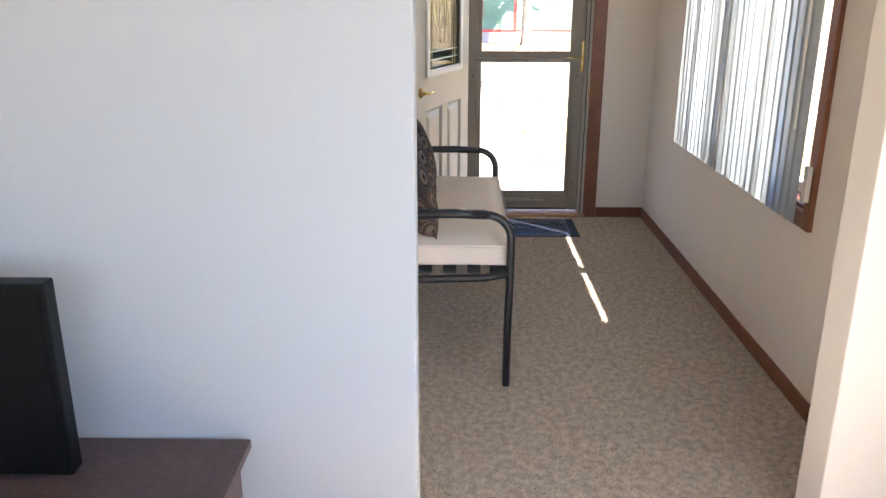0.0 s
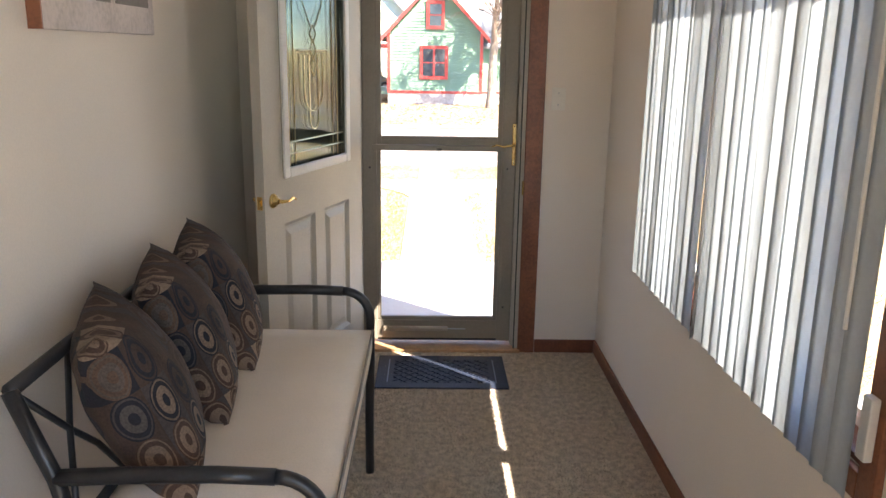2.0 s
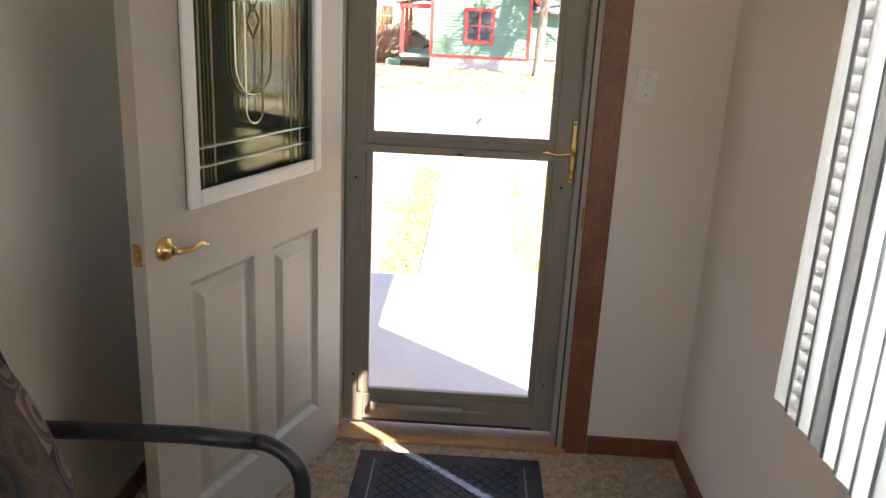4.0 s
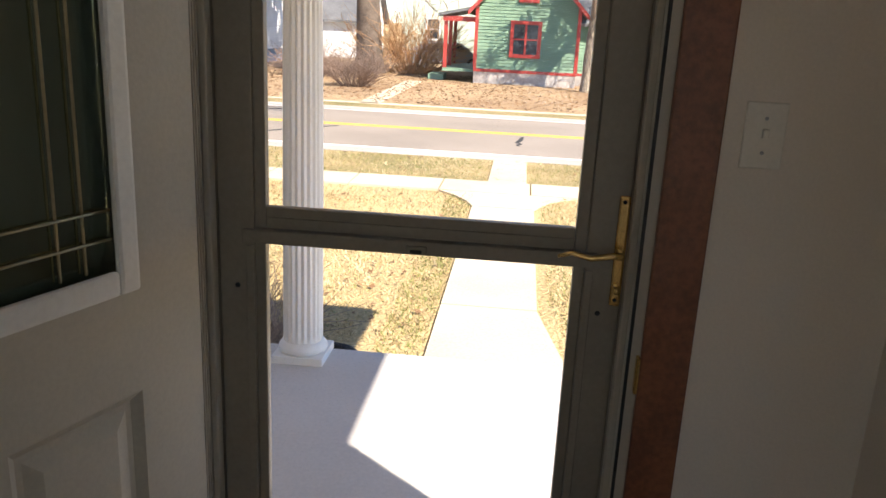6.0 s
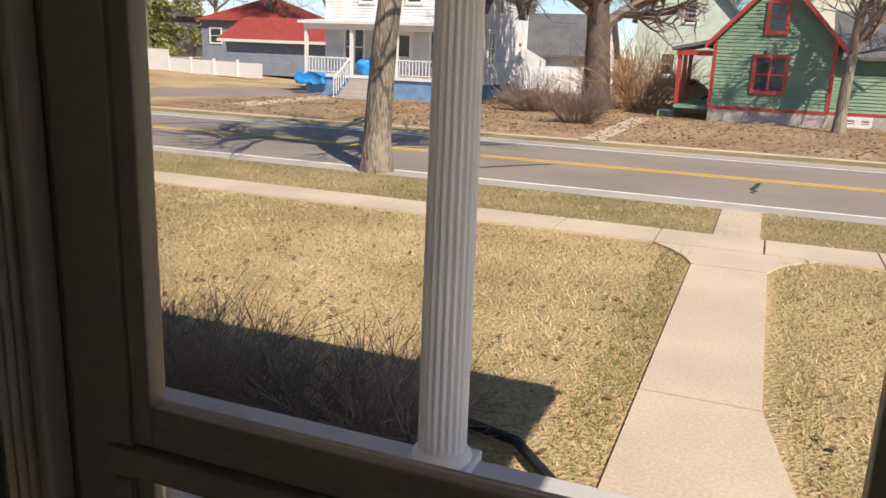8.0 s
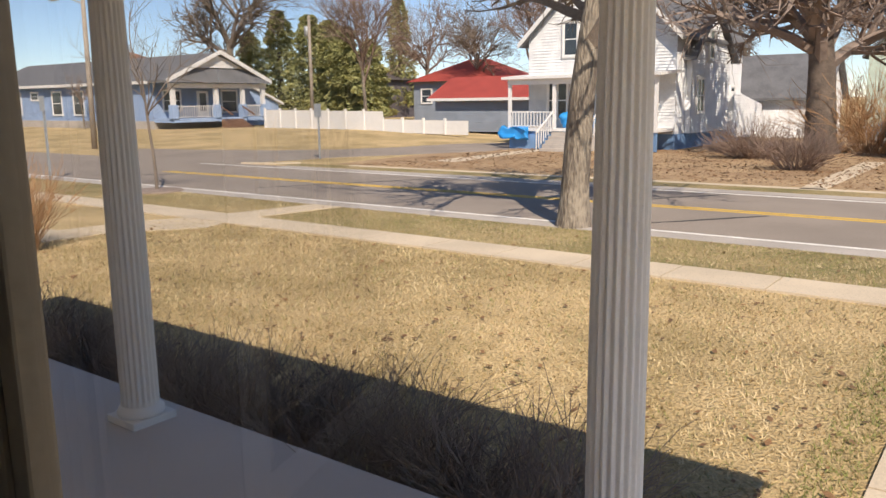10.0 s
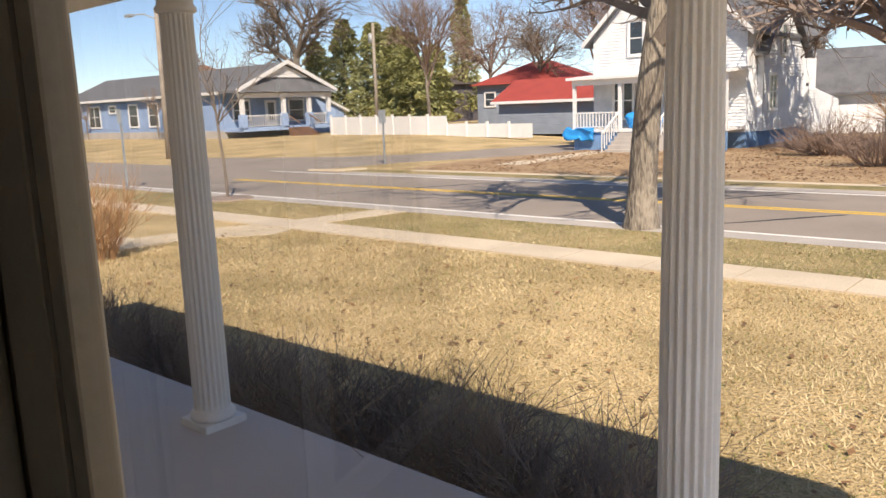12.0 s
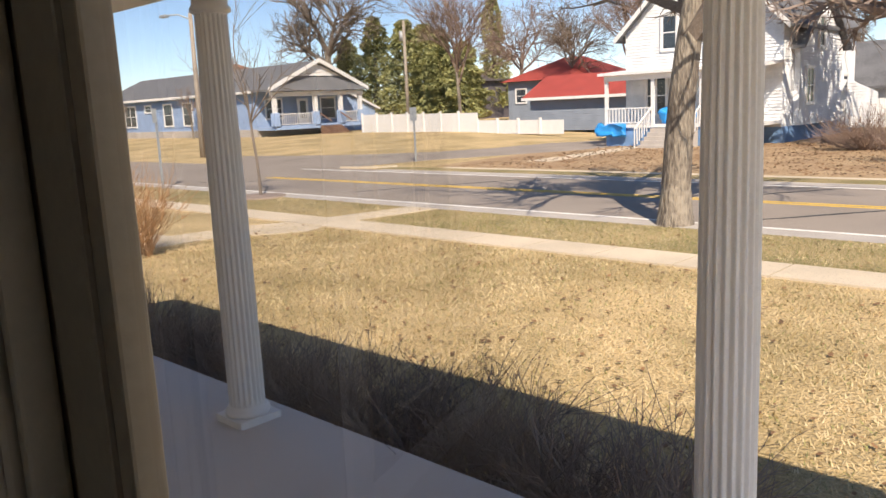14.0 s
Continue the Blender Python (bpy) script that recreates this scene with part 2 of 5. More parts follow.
def lathe(profile, sides=24, flutes=0, depth=0.0):
    """Turned about z from (radius, height) pairs; flutes cut the shaft where its third value is 1."""
    bm = bmesh.new()
    rings = []
    for r, z, *cut in profile:
        ring = []
        for k in range(sides):
            a = 2 * math.pi * k / sides
            rr = r - (depth * (0.5 - 0.5 * math.cos(a * flutes)) if cut and cut[0] else 0)
            ring.append(bm.verts.new((rr * math.cos(a), rr * math.sin(a), z)))
        rings.append(ring)
    for a, b in zip(rings, rings[1:]):
        for k in range(sides):
            bm.faces.new((a[k], a[(k + 1) % sides], b[(k + 1) % sides], b[k]))
    bm.faces.new(rings[0][::-1])
    bm.faces.new(rings[-1])
    return bm


def arc(cx, cz, r, a0, a1, n=8):
    return [(cx + r * math.cos(radians(a0 + (a1 - a0) * i / n)), cz + r * math.sin(radians(a0 + (a1 - a0) * i / n))) for i in range(n + 1)]


def frame_ring(x0, x1, z0, z1, w, y0, y1, bevel=0.004):
    """A rectangular frame in the xz plane, its outside given."""
    bm = box(x0, x0 + w, y0, y1, z0, z1, bevel)
    box(x1 - w, x1, y0, y1, z0, z1, bevel, bm)
    box(x0 + w, x1 - w, y0, y1, z1 - w, z1, bevel, bm)
    return box(x0 + w, x1 - w, y0, y1, z0, z0 + w, bevel, bm)


# ---- the house: floor, walls, ceiling, porch ----
def slab(name, label, dims, material, kind="structure", bevel=0.0):
    return single(name, box(*dims, bevel), material, label, "", kind)


slab("floor", "beige cut-pile carpet floor", (-4.5, 0.885, -8.5, 0.0, -0.12, 0.0), CARPET)
slab("ceiling", "white painted flat ceiling", (-4.5, 1.0, -8.5, 0.16, 2.44, 2.54), CEIL)
WIN_Y0, WIN_Y1, WIN_Z0, WIN_Z1 = -2.65, -0.95, 0.77, 2.05
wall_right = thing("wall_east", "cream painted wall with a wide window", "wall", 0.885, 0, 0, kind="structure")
# opening from y -6.8 to -4.7 is added, unseen, for the third fill lamp
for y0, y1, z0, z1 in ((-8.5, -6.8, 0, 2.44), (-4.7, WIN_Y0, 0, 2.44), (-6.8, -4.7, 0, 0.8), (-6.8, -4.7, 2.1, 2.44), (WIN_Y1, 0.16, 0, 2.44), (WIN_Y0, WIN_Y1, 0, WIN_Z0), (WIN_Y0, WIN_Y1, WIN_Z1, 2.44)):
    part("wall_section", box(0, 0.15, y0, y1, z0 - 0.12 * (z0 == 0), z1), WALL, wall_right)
wall_front = thing("wall_north", "cream painted wall round the front door", "wall", 0, 0, 0, kind="structure")
for x0, x1, z0, z1 in ((-7.0, -0.46, -0.12, 2.44), (0.46, 0.885, -0.12, 2.44), (-0.46, 0.46, 2.09, 2.44), (-0.46, 0.46, -0.12, -0.02)):
    part("wall_section", box(x0, x1, 0, 0.16, z0, z1), WALL, wall_front)
slab("wall_west", "cream painted wall behind the bench", (-1.15, -1.03, -3.79, 0.0, 0, 2.44), WALL)
partition = thing("wall_partition", "white painted partition beside the doorway opening", "wall", 0, 0, 0, kind="structure")
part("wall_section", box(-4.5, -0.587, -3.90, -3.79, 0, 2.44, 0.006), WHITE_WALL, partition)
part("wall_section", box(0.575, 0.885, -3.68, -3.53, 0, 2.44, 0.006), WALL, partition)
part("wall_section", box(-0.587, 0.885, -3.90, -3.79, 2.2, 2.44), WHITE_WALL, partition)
# unseen side and back walls, their openings added to let sky light in
wall_side = thing("wall_side", "white painted wall with an unseen window opening", "wall", -4.5, 0, 0, kind="structure")
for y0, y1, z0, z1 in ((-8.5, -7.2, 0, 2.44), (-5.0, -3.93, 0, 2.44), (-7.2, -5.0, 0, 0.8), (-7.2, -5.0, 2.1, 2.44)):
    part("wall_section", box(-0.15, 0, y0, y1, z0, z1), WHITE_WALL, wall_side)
wall_back = thing("wall_south", "white painted wall with an unseen window opening", "wall", 0, -8.5, 0, kind="structure")
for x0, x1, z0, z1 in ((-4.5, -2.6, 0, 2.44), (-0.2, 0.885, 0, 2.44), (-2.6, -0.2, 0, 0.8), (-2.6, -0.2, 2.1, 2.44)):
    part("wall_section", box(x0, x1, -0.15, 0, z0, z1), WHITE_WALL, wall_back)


def baseboard(x0, x1, y0, y1):
    bm = box(x0, x1, y0, y1, 0, 0.075, 0.004)
    single("baseboard", bm, TRIM, "reddish-brown stained wooden baseboard", "", "structure")


baseboard(0.873, 0.885, -3.53, 0.0)
baseboard(0.542, 0.873, -0.012, 0.0)
baseboard(-1.03, -1.018, -3.79, 0.0)
baseboard(-1.018, -0.535, -0.012, 0.0)

# main roof and porch roof
roof = thing("house_roof", "grey shingled roof over house and porch", "roof", 0, 0, 0, kind="structure")
part("roof_deck", poly([(-7.3, -9, 2.58), (1.12, -9, 2.58), (1.12, -0.5, 2.58), (1.63, -0.5, 2.58), (1.63, 0.1, 2.58), (-7.3, 0.1, 2.58)], 0.06, (0, 0, 1)), ROOF_GREY, roof)
part("porch_roof", poly([(-6.75, 0.16, 2.37), (1.47, 0.16, 2.37), (1.47, 2.48, 2.37), (-6.75, 2.48, 2.37)], 0.10, (0, 0, 1)), ROOF_GREY, roof)
part("porch_ceiling", box(-6.7, 1.42, 0.17, 2.46, 2.34, 2.366), VINYL, roof)
part("porch_beam", box(-6.6, 1.40, 2.04, 2.30, 2.27, 2.338), VINYL, roof)
part("fascia", box(-6.75, 1.47, 2.482, 2.50, 2.32, 2.46), VINYL, roof)
slab("porch_floor", "pale grey painted concrete porch floor", (-6.7, 1.45, 0.16, 2.37, -0.75, -0.115), PORCH, bevel=0.012)
slab("porch_step", "pale concrete step below the porch edge", (-0.42, 1.45, 2.372, 2.70, -0.75, -0.42), PORCH, bevel=0.012)


def column(x, y):
    t = thing("porch_column", "white fluted round porch column on a square plinth", "column", x, y, -0.12, group="porch columns")
    part("plinth", box(-0.13, 0.13, -0.13, 0.13, 0, 0.045, 0.006), VINYL, t)
    part("base", lathe([(0.12, 0.045), (0.125, 0.055), (0.122, 0.075), (0.11, 0.085), (0.105, 0.1)], 32), VINYL, t, smooth=True)
    part("shaft", lathe([(0.1, 0.1), (0.1, 0.14, 1), (0.098, 0.9, 1), (0.092, 1.6, 1), (0.084, 2.19, 1), (0.084, 2.21)], 160, 20, 0.012), VINYL, t)
    part("capital", lathe([(0.086, 2.21), (0.105, 2.22), (0.105, 2.24), (0.09, 2.255), (0.095, 2.30), (0.115, 2.34), (0.12, 2.36)], 32), VINYL, t, smooth=True)
    part("abacus", box(-0.125, 0.125, -0.125, 0.125, 2.36, 2.389, 0.003), VINYL, t)
    return t


column_one = column(-0.84, 2.25)
copy_thing(column_one, pose(-3.555, 2.125, -0.12))

# ---- the front doorway ----
casing = thing("door_trim", "reddish-brown stained door casing", "trim", 0, 0, 0, kind="structure")
part("casing_side", box(0.448, 0.54, -0.016, 0, 0, 2.14, 0.004), TRIM, casing)
part("casing_side", box(-0.53, -0.462, -0.016, 0, 0, 2.14, 0.004), TRIM, casing)
part("casing_head", box(-0.462, 0.448, -0.016, 0, 2.07, 2.14, 0.004), TRIM, casing)
part("threshold", box(-0.46, 0.46, -0.03, 0.16, -0.02, 0.018, 0.004), mat("oak_threshold", (0.42, 0.24, 0.12), 0.5, 0.15, 8, 60, 0.1), casing)
part("jamb", box(0.428, 0.46, 0.0, 0.16, 0.018, 2.09, 0.003), DOOR_PAINT, casing)
for x0, x1 in ((-0.430, -0.424), (0.424, 0.430)):
    for y in (0.008, 0.020, 0.032):
        part("jamb_bead", box(x0, x1, y, y + 0.006, 0.018, 2.06, 0.002), DOOR_PAINT, casing)
    part("weatherstrip", box(x0, x1, -0.002, 0.004, 0.018, 2.06), EDGING, casing)
part("jamb", box(-0.46, -0.428, 0.0, 0.16, 0.018, 2.09, 0.003), DOOR_PAINT, casing)
part("jamb_head", box(-0.428, 0.428, 0.0, 0.16, 2.06, 2.09, 0.003), DOOR_PAINT, casing)
for x0, x1 in ((-0.428, -0.412), (0.412, 0.428)):
    part("door_stop", box(x0, x1, 0.045, 0.075, 0.018, 2.06, 0.004), DOOR_PAINT, casing)
    part("storm_frame", box(x0, x1, 0.079, 0.15, 0.018, 2.06, 0.004), STORM, casing)
part("strike_plate", box(0.440, 0.4475, -0.020, 0.0, 0.89, 0.965, 0.003), BRASS, casing, "brass strike plate")

# storm door, closed
storm = thing("storm_door", "taupe aluminium storm door with two glass panes, closed", "door", 0, 0.095, 0.035)
for x0, x1 in ((-0.410, -0.335), (0.335, 0.410)):
    part("stile", box(x0, x1, -0.018, 0.018, 0.0, 2.035, 0.004), STORM, storm)
part("bottom_rail", box(-0.335, 0.335, -0.018, 0.018, 0.012, 0.118, 0.004), STORM, storm)
part("bottom_sweep", box(-0.405, 0.405, -0.012, 0.012, -0.002, 0.012), EDGING, storm)
part("top_rail", box(-0.335, 0.335, -0.018, 0.018, 1.965, 2.035, 0.004), STORM, storm)
part("mid_rail", box(-0.36, 0.36, -0.026, 0.018, 1.074, 1.103, 0.004), STORM, storm)
sash = part("upper_sash", frame_ring(-0.335, 0.335, 1.105, 1.965, 0.024, -0.014, 0.01, 0.003), STORM, storm)
box_bm = box(-0.31, 0.31, -0.016, 0.008, 1.129, 1.150, 0.003)
part("sash_rail", box_bm, STORM, storm)
lower = part("lower_panel_frame", frame_ring(-0.335, 0.335, 0.118, 1.094, 0.022, -0.012, 0.012, 0.003), STORM, storm)
part("lower_channel", box(-0.352, -0.336, -0.024, -0.018, 0.13, 1.068, 0.002), STORM, storm)
part("lower_channel", box(0.336, 0.352, -0.024, -0.018, 0.13, 1.068, 0.002), STORM, storm)
for nm, z0, z1 in (("upper_pane", 1.150, 1.941), ("lower_pane", 0.14, 1.072)):
    g = part(nm, box(-0.312, 0.312, -0.002, 0.002, z0, z1), GLASS, storm, "clear glass pane")
    g.visible_shadow = False
latch = part("sash_latch", box(-0.022, 0.022, -0.034, -0.026, 1.077, 1.095, 0.004), STORM, storm)
part("latch_lip", box(-0.012, 0.012, -0.040, -0.034, 1.081, 1.088, 0.002), EDGING, latch)
plate = part("handle_plate", box(0.388, 0.409, -0.024, -0.018, 1.000, 1.222, 0.004), BRASS, storm, "brass handle plate")
lever = tube([(0.398, -0.024, 1.11), (0.398, -0.055, 1.11), (0.38, -0.062, 1.112), (0.34, -0.062, 1.104), (0.305, -0.06, 1.112), (0.278, -0.058, 1.104)], 0.0085, 10, r_end=0.004)
part("lever", lever, BRASS, plate, "curved brass lever", True)
part("thumb_turn", tube([(0.398, -0.024, 1.04), (0.398, -0.04, 1.04), (0.398, -0.05, 1.035)], 0.006, 8), BRASS, plate, smooth=True)
for z in (1.012, 1.21):
    part("screw", lathe([(0.003, 0), (0.004, 0.001), (0.002, 0.002)], 10), EDGING, plate).matrix_basis = pose(0.398, -0.024, z, 90)
for x in (-0.372, 0.368):
    for z in (0.98, 0.2):
        part("screw_hole", lathe([(0.005, 0), (0.0055, 0.001), (0.003, 0.002)], 10), EDGING, storm).matrix_basis = pose(x, -0.018, z, 90)
closer = part("closer", tube([(-0.27, -0.036, 0.075), (0.06, -0.036, 0.075)], 0.014, 12), mat("closer_taupe", (0.34, 0.31, 0.27), 0.4, 0.05, 5, 60, 0), storm, "tan tubular door closer", True)
part("closer_rod", tube([(0.06, -0.036, 0.075), (0.16, -0.036, 0.075)], 0.004, 8), STEEL, closer)
part("closer_bracket", box(-0.30, -0.27, -0.04, -0.018, 0.06, 0.09, 0.002), STORM, closer)

# front door leaf, open against the bench wall
LEAF = 0.96
leaf = thing("front_door", "greige panelled front door with leaded oval-scroll glass, standing open", "door", -0.428, -0.03, 0.022, 250.5)
bm = box(0, 0.155, -0.022, 0.022, 0, 2.03)
box(LEAF - 0.155, LEAF, -0.022, 0.022, 0, 2.03, 0, bm)
box(0.155, LEAF - 0.155, -0.022, 0.022, 0, 0.2, 0, bm)
box(0.155, LEAF - 0.155, -0.022, 0.022, 0.87, 1.09, 0, bm)
box(0.155, LEAF - 0.155, -0.022, 0.022, 1.93, 2.03, 0, bm)
box(0.425, 0.52, -0.022, 0.022, 0.2, 0.87, 0, bm)
part("leaf", bm, DOOR_PAINT, leaf)


def raised_panel(x0, x1, z0, z1):
    bm = bmesh.new()
    rows = []
    for inset, dep in ((0, 0.022), (0.018, 0.008), (0.03, 0.008), (0.06, 0.018)):
        rows.append([bm.verts.new((x, dep, z)) for x, z in ((x0 + inset, z0 + inset), (x1 - inset, z0 + inset), (x1 - inset, z1 - inset), (x0 + inset, z1 - inset))])
    for a, b in zip(rows, rows[1:]):
        for k in range(4):
            bm.faces.new((a[k], a[(k + 1) % 4], b[(k + 1) % 4], b[k]))
    bm.faces.new(rows[-1])
    both = bm.copy()
    bmesh.ops.scale(both, verts=both.verts, vec=(1, -1, 1))
    join(bm, both)
    bmesh.ops.recalc_face_normals(bm, faces=bm.faces[:])
    return bm


for x0, x1 in ((0.155, 0.425), (0.52, LEAF - 0.155)):
    part("raised_panel", raised_panel(x0, x1, 0.2, 0.87), DOOR_PAINT, leaf)
for s in (1, -1):
    y0, y1 = (0.022, 0.036) if s > 0 else (-0.036, -0.022)
    lite = part("glass_moulding", frame_ring(0.155, LEAF - 0.155, 1.065, 1.955, 0.045, y0, y1, 0.008), WHITE_PAINT, leaf, "white moulding round the glass")
pane = part("leaded_pane", box(0.155, LEAF - 0.155, -0.006, 0.006, 1.09, 1.93), DOOR_GLASS, leaf, "textured leaded glass")
pane.visible_shadow = False
gx0, gx1, gz0, gz1 = 0.19, LEAF - 0.19, 1.11, 1.91
cx = (gx0 + gx1) / 2


def came(points, r=0.0028):
    for y in (0.008, -0.008):
        part("came", tube([(x, y, z) for x, z in points], r, 6), LEAD, pane)


for off in (0.055, 0.105):
    came([(gx0 + off, gz0), (gx0 + off, gz1)])
    came([(gx1 - off, gz0), (gx1 - off, gz1)])
for z in (gz0 + 0.05, gz0 + 0.10, gz1 - 0.06):
    came([(gx0, z), (gx1, z)])
cz = 1.60
for w, zb in ((0.085, 1.33), (0.04, 1.25)):
    u = [(cx - w, cz - 0.02)] + [(cx - w, zb + w)] + [(x, z) for x, z in arc(cx, zb + w, w, 180, 360, 10)] + [(cx + w, cz - 0.02)]
    came(u)
for dz, w, h in ((0, 0.03, 0.045), (0.07, 0.03, 0.04), (-0.07, 0.03, 0.045)):
    came([(cx, cz + dz - h), (cx + w, cz + dz), (cx, cz + dz + h), (cx - w, cz + dz), (cx, cz + dz - h)])
for s in (1, -1):
    came([(cx + s * 0.03, cz), (cx + s * 0.045, cz), (cx + s * 0.13, cz)])
    came([(cx + s * 0.02, cz + 0.1), (cx + s * 0.09, cz + 0.2), (cx + s * 0.09, gz1 - 0.06)])
for s in (1, -1):
    rose = part("rosette", lathe([(0.031, 0), (0.031, 0.004), (0.026, 0.011), (0.014, 0.016), (0.012, 0.03)], 24), BRASS, leaf, "round brass rosette", True)
    rose.matrix_basis = pose(LEAF - 0.065, 0.022 * s, 0.985, -90 * s)
    part("lever", tube([(0, 0, 0.026), (0, 0, 0.046), (-0.012, 0, 0.05), (-0.045, 0.004 * s, 0.05), (-0.08, -0.004 * s, 0.05), (-0.108, 0.006 * s, 0.048)], 0.009, 10, r_end=0.005), BRASS, rose, "wavy brass lever", True)
part("latch_plate", box(LEAF, LEAF + 0.002, -0.012, 0.012, 0.955, 1.01), BRASS, leaf)
part("latch_bolt", box(LEAF + 0.002, LEAF + 0.013, -0.006, 0.006, 0.97, 0.995, 0.002), BRASS, leaf)
for z in (0.2, 1.0, 1.83):
    part("hinge", tube([(-0.004, -0.024, z - 0.045), (-0.004, -0.024, z + 0.045)], 0.006, 8), BRASS, leaf)

# ---- the window and its vertical blinds ----
window = thing("window_1", "wide window with reddish-brown stained wooden casing", "window", 0.885, 0, 0, kind="structure")


def cut_frame(y0, y1, z0, z1, w, x0, x1, bevel=0.004):
    bm = frame_ring(y0, y1, z0, z1, w, x0, x1, bevel)
    bmesh.ops.transform(bm, verts=bm.verts, matrix=Matrix(((0, 1, 0, 0), (1, 0, 0, 0), (0, 0, 1, 0), (0, 0, 0, 1))))
    bmesh.ops.reverse_faces(bm, faces=bm.faces[:])
    return bm


part("casing", cut_frame(WIN_Y0 - 0.065, WIN_Y1 + 0.065, WIN_Z0 - 0.065, WIN_Z1 + 0.065, 0.065, -0.02, 0), TRIM, window)
part("window_jamb", cut_frame(WIN_Y0, WIN_Y1, WIN_Z0, WIN_Z1, 0.018, 0.0, 0.15), TRIM, window)
for y0, y1 in ((WIN_Y0 + 0.02, (WIN_Y0 + WIN_Y1) / 2), ((WIN_Y0 + WIN_Y1) / 2, WIN_Y1 - 0.02)):
    sash_w = part("window_frame", cut_frame(y0, y1, WIN_Z0 + 0.02, WIN_Z1 - 0.02, 0.045, 0.07, 0.11), WHITE_PAINT, window, "white vinyl sash frame")
    g = part("pane", box(0.088, 0.092, y0 + 0.045, y1 - 0.045, WIN_Z0 + 0.065, WIN_Z1 - 0.065), GLASS, sash_w)
    g.visible_shadow = False
blinds = thing("vertical_blinds", "white vinyl vertical blinds, slats turned partly open", "blinds", 0.812, 0, 0)
part("headrail", box(-0.03, 0.02, -2.72, -0.90, 2.13, 2.17, 0.004), WHITE_PAINT, blinds)
N_SLAT = 26
me = None
for k in range(N_SLAT):
    f = k / (N_SLAT - 1)
    y = -0.98 - f * 1.68
    if me is None:
        bm = bmesh.new()
        rows = []
        for z in (0, 0.5, 1.0, 1.41):
            rows.append([bm.verts.new((0.006 * (1 - (u / 0.0395) ** 2), u, z)) for u in (-0.0395, -0.02, 0, 0.02, 0.0395)])
        for a, b in zip(rows, rows[1:]):
            for i in range(4):
                bm.faces.new((a[i], a[i + 1], b[i + 1], b[i]))
        bmesh.ops.solidify(bm, geom=bm.faces[:], thickness=0.001)
        slat = part("slat", bm, BLIND, blinds, smooth=True)
        me = slat.data
    else:
        slat = new("slat", me)
        slat.parent = blinds
    slat.matrix_basis = pose(0.0, y, 0.735, random.uniform(-0.3, 0.3), random.uniform(-0.3, 0.3), (3 if k != 11 else -25) + random.uniform(-1.5, 1.5))
part("wand", tube([(-0.03, -2.66, 2.12), (-0.03, -2.67, 1.1)], 0.005, 6), WHITE_PAINT, blinds)
part("cord_weight", box(0.03, 0.05, -2.70, -2.665, 0.82, 0.96, 0.004), PLASTIC, blinds, "cream plastic cord weight")

# ---- light switch ----
sw = thing("light_switch", "ivory toggle light switch on the wall", "switch", 0.612, 0, 1.395)
part("plate", box(-0.036, 0.036, -0.006, 0, -0.058, 0.058, 0.003), PLASTIC, sw)
part("toggle", box(-0.005, 0.005, -0.017, -0.006, -0.004, 0.012, 0.002), PLASTIC, sw)
part("toggle_slot", box(-0.008, 0.008, -0.0068, -0.006, -0.014, 0.014), PLASTIC, sw)
for z in (-0.03, 0.03):
    part("screw", lathe([(0.0035, 0), (0.003, 0.001)], 8), STEEL, sw).matrix_basis = pose(0, -0.006, z, 90)

# ---- door mat ----
dm = thing("door_mat", "dark navy rubber door mat with diamond relief on carpet", "mat", 0.022, -0.31, 0.0)
part("base", box(-0.335, 0.335, -0.212, 0.212, 0.0, 0.01, 0.003), MAT_NAVY, dm)
for s in (-1, 1):
    part("border_line", box(s * 0.275 - 0.003, s * 0.275 + 0.003, -0.15, 0.15, 0.01, 0.0125), MAT_LINE, dm)
bm = bmesh.new()
for k in range(-9, 10):
    for sgn in (1, -1):
        x0, x1 = max(-0.245, k * 0.055 - 0.15), min(0.245, k * 0.055 + 0.15)
        if x1 - x0 > 0.02:
            za, zb = sgn * (x0 - k * 0.055), sgn * (x1 - k * 0.055)
            tube([(x0, za, 0.0105), (x1, zb, 0.0105)], 0.004, 4, bm)
part("diamond_ribs", bm, MAT_NAVY, dm)

# ---- the bench ----
bench = thing("bench", "black metal garden bench with curved arms against the wall", "bench", -0.875, -1.98, 0.0)
L2 = 0.665
for s in (-1, 1):
    y = s * L2
    part("front_leg", tube([(0.60, y, 0.0), (0.60, y, 0.25), (0.605, y, 0.48), (0.605, y, 0.64)] + [(x, y, z) for x, z in arc(0.505, 0.65, 0.10, 0, 90, 8)], 0.017, 10), BLACK_METAL, bench, smooth=True)
    part("arm", tube([(0.505, y, 0.75), (0.38, y, 0.755), (0.2, y, 0.752), (0.045, y, 0.745)], 0.019, 10), BLACK_METAL, bench, smooth=True)
    part("rear_leg", tube([(0.085, y, 0.0), (0.11, y, 0.22), (0.10, y, 0.46), (0.045, y, 0.74), (-0.03, y, 0.94)], 0.018, 10), BLACK_METAL, bench, smooth=True)
    part("side_rail", tube([(0.10, y, 0.49), (0.20, y, 0.475), (0.35, y, 0.48), (0.50, y, 0.485), (0.60, y, 0.505)], 0.017, 8), BLACK_METAL, bench, smooth=True)
part("front_rail", tube([(0.595, -L2, 0.49), (0.595, L2, 0.49)], 0.014, 8), BLACK_METAL, bench, smooth=True)
part("rear_rail", tube([(0.10, -L2, 0.49), (0.10, L2, 0.49)], 0.014, 8), BLACK_METAL, bench, smooth=True)
part("top_rail", tube([(-0.03, -L2, 0.94), (-0.03, L2, 0.94)], 0.017, 8), BLACK_METAL, bench, smooth=True)
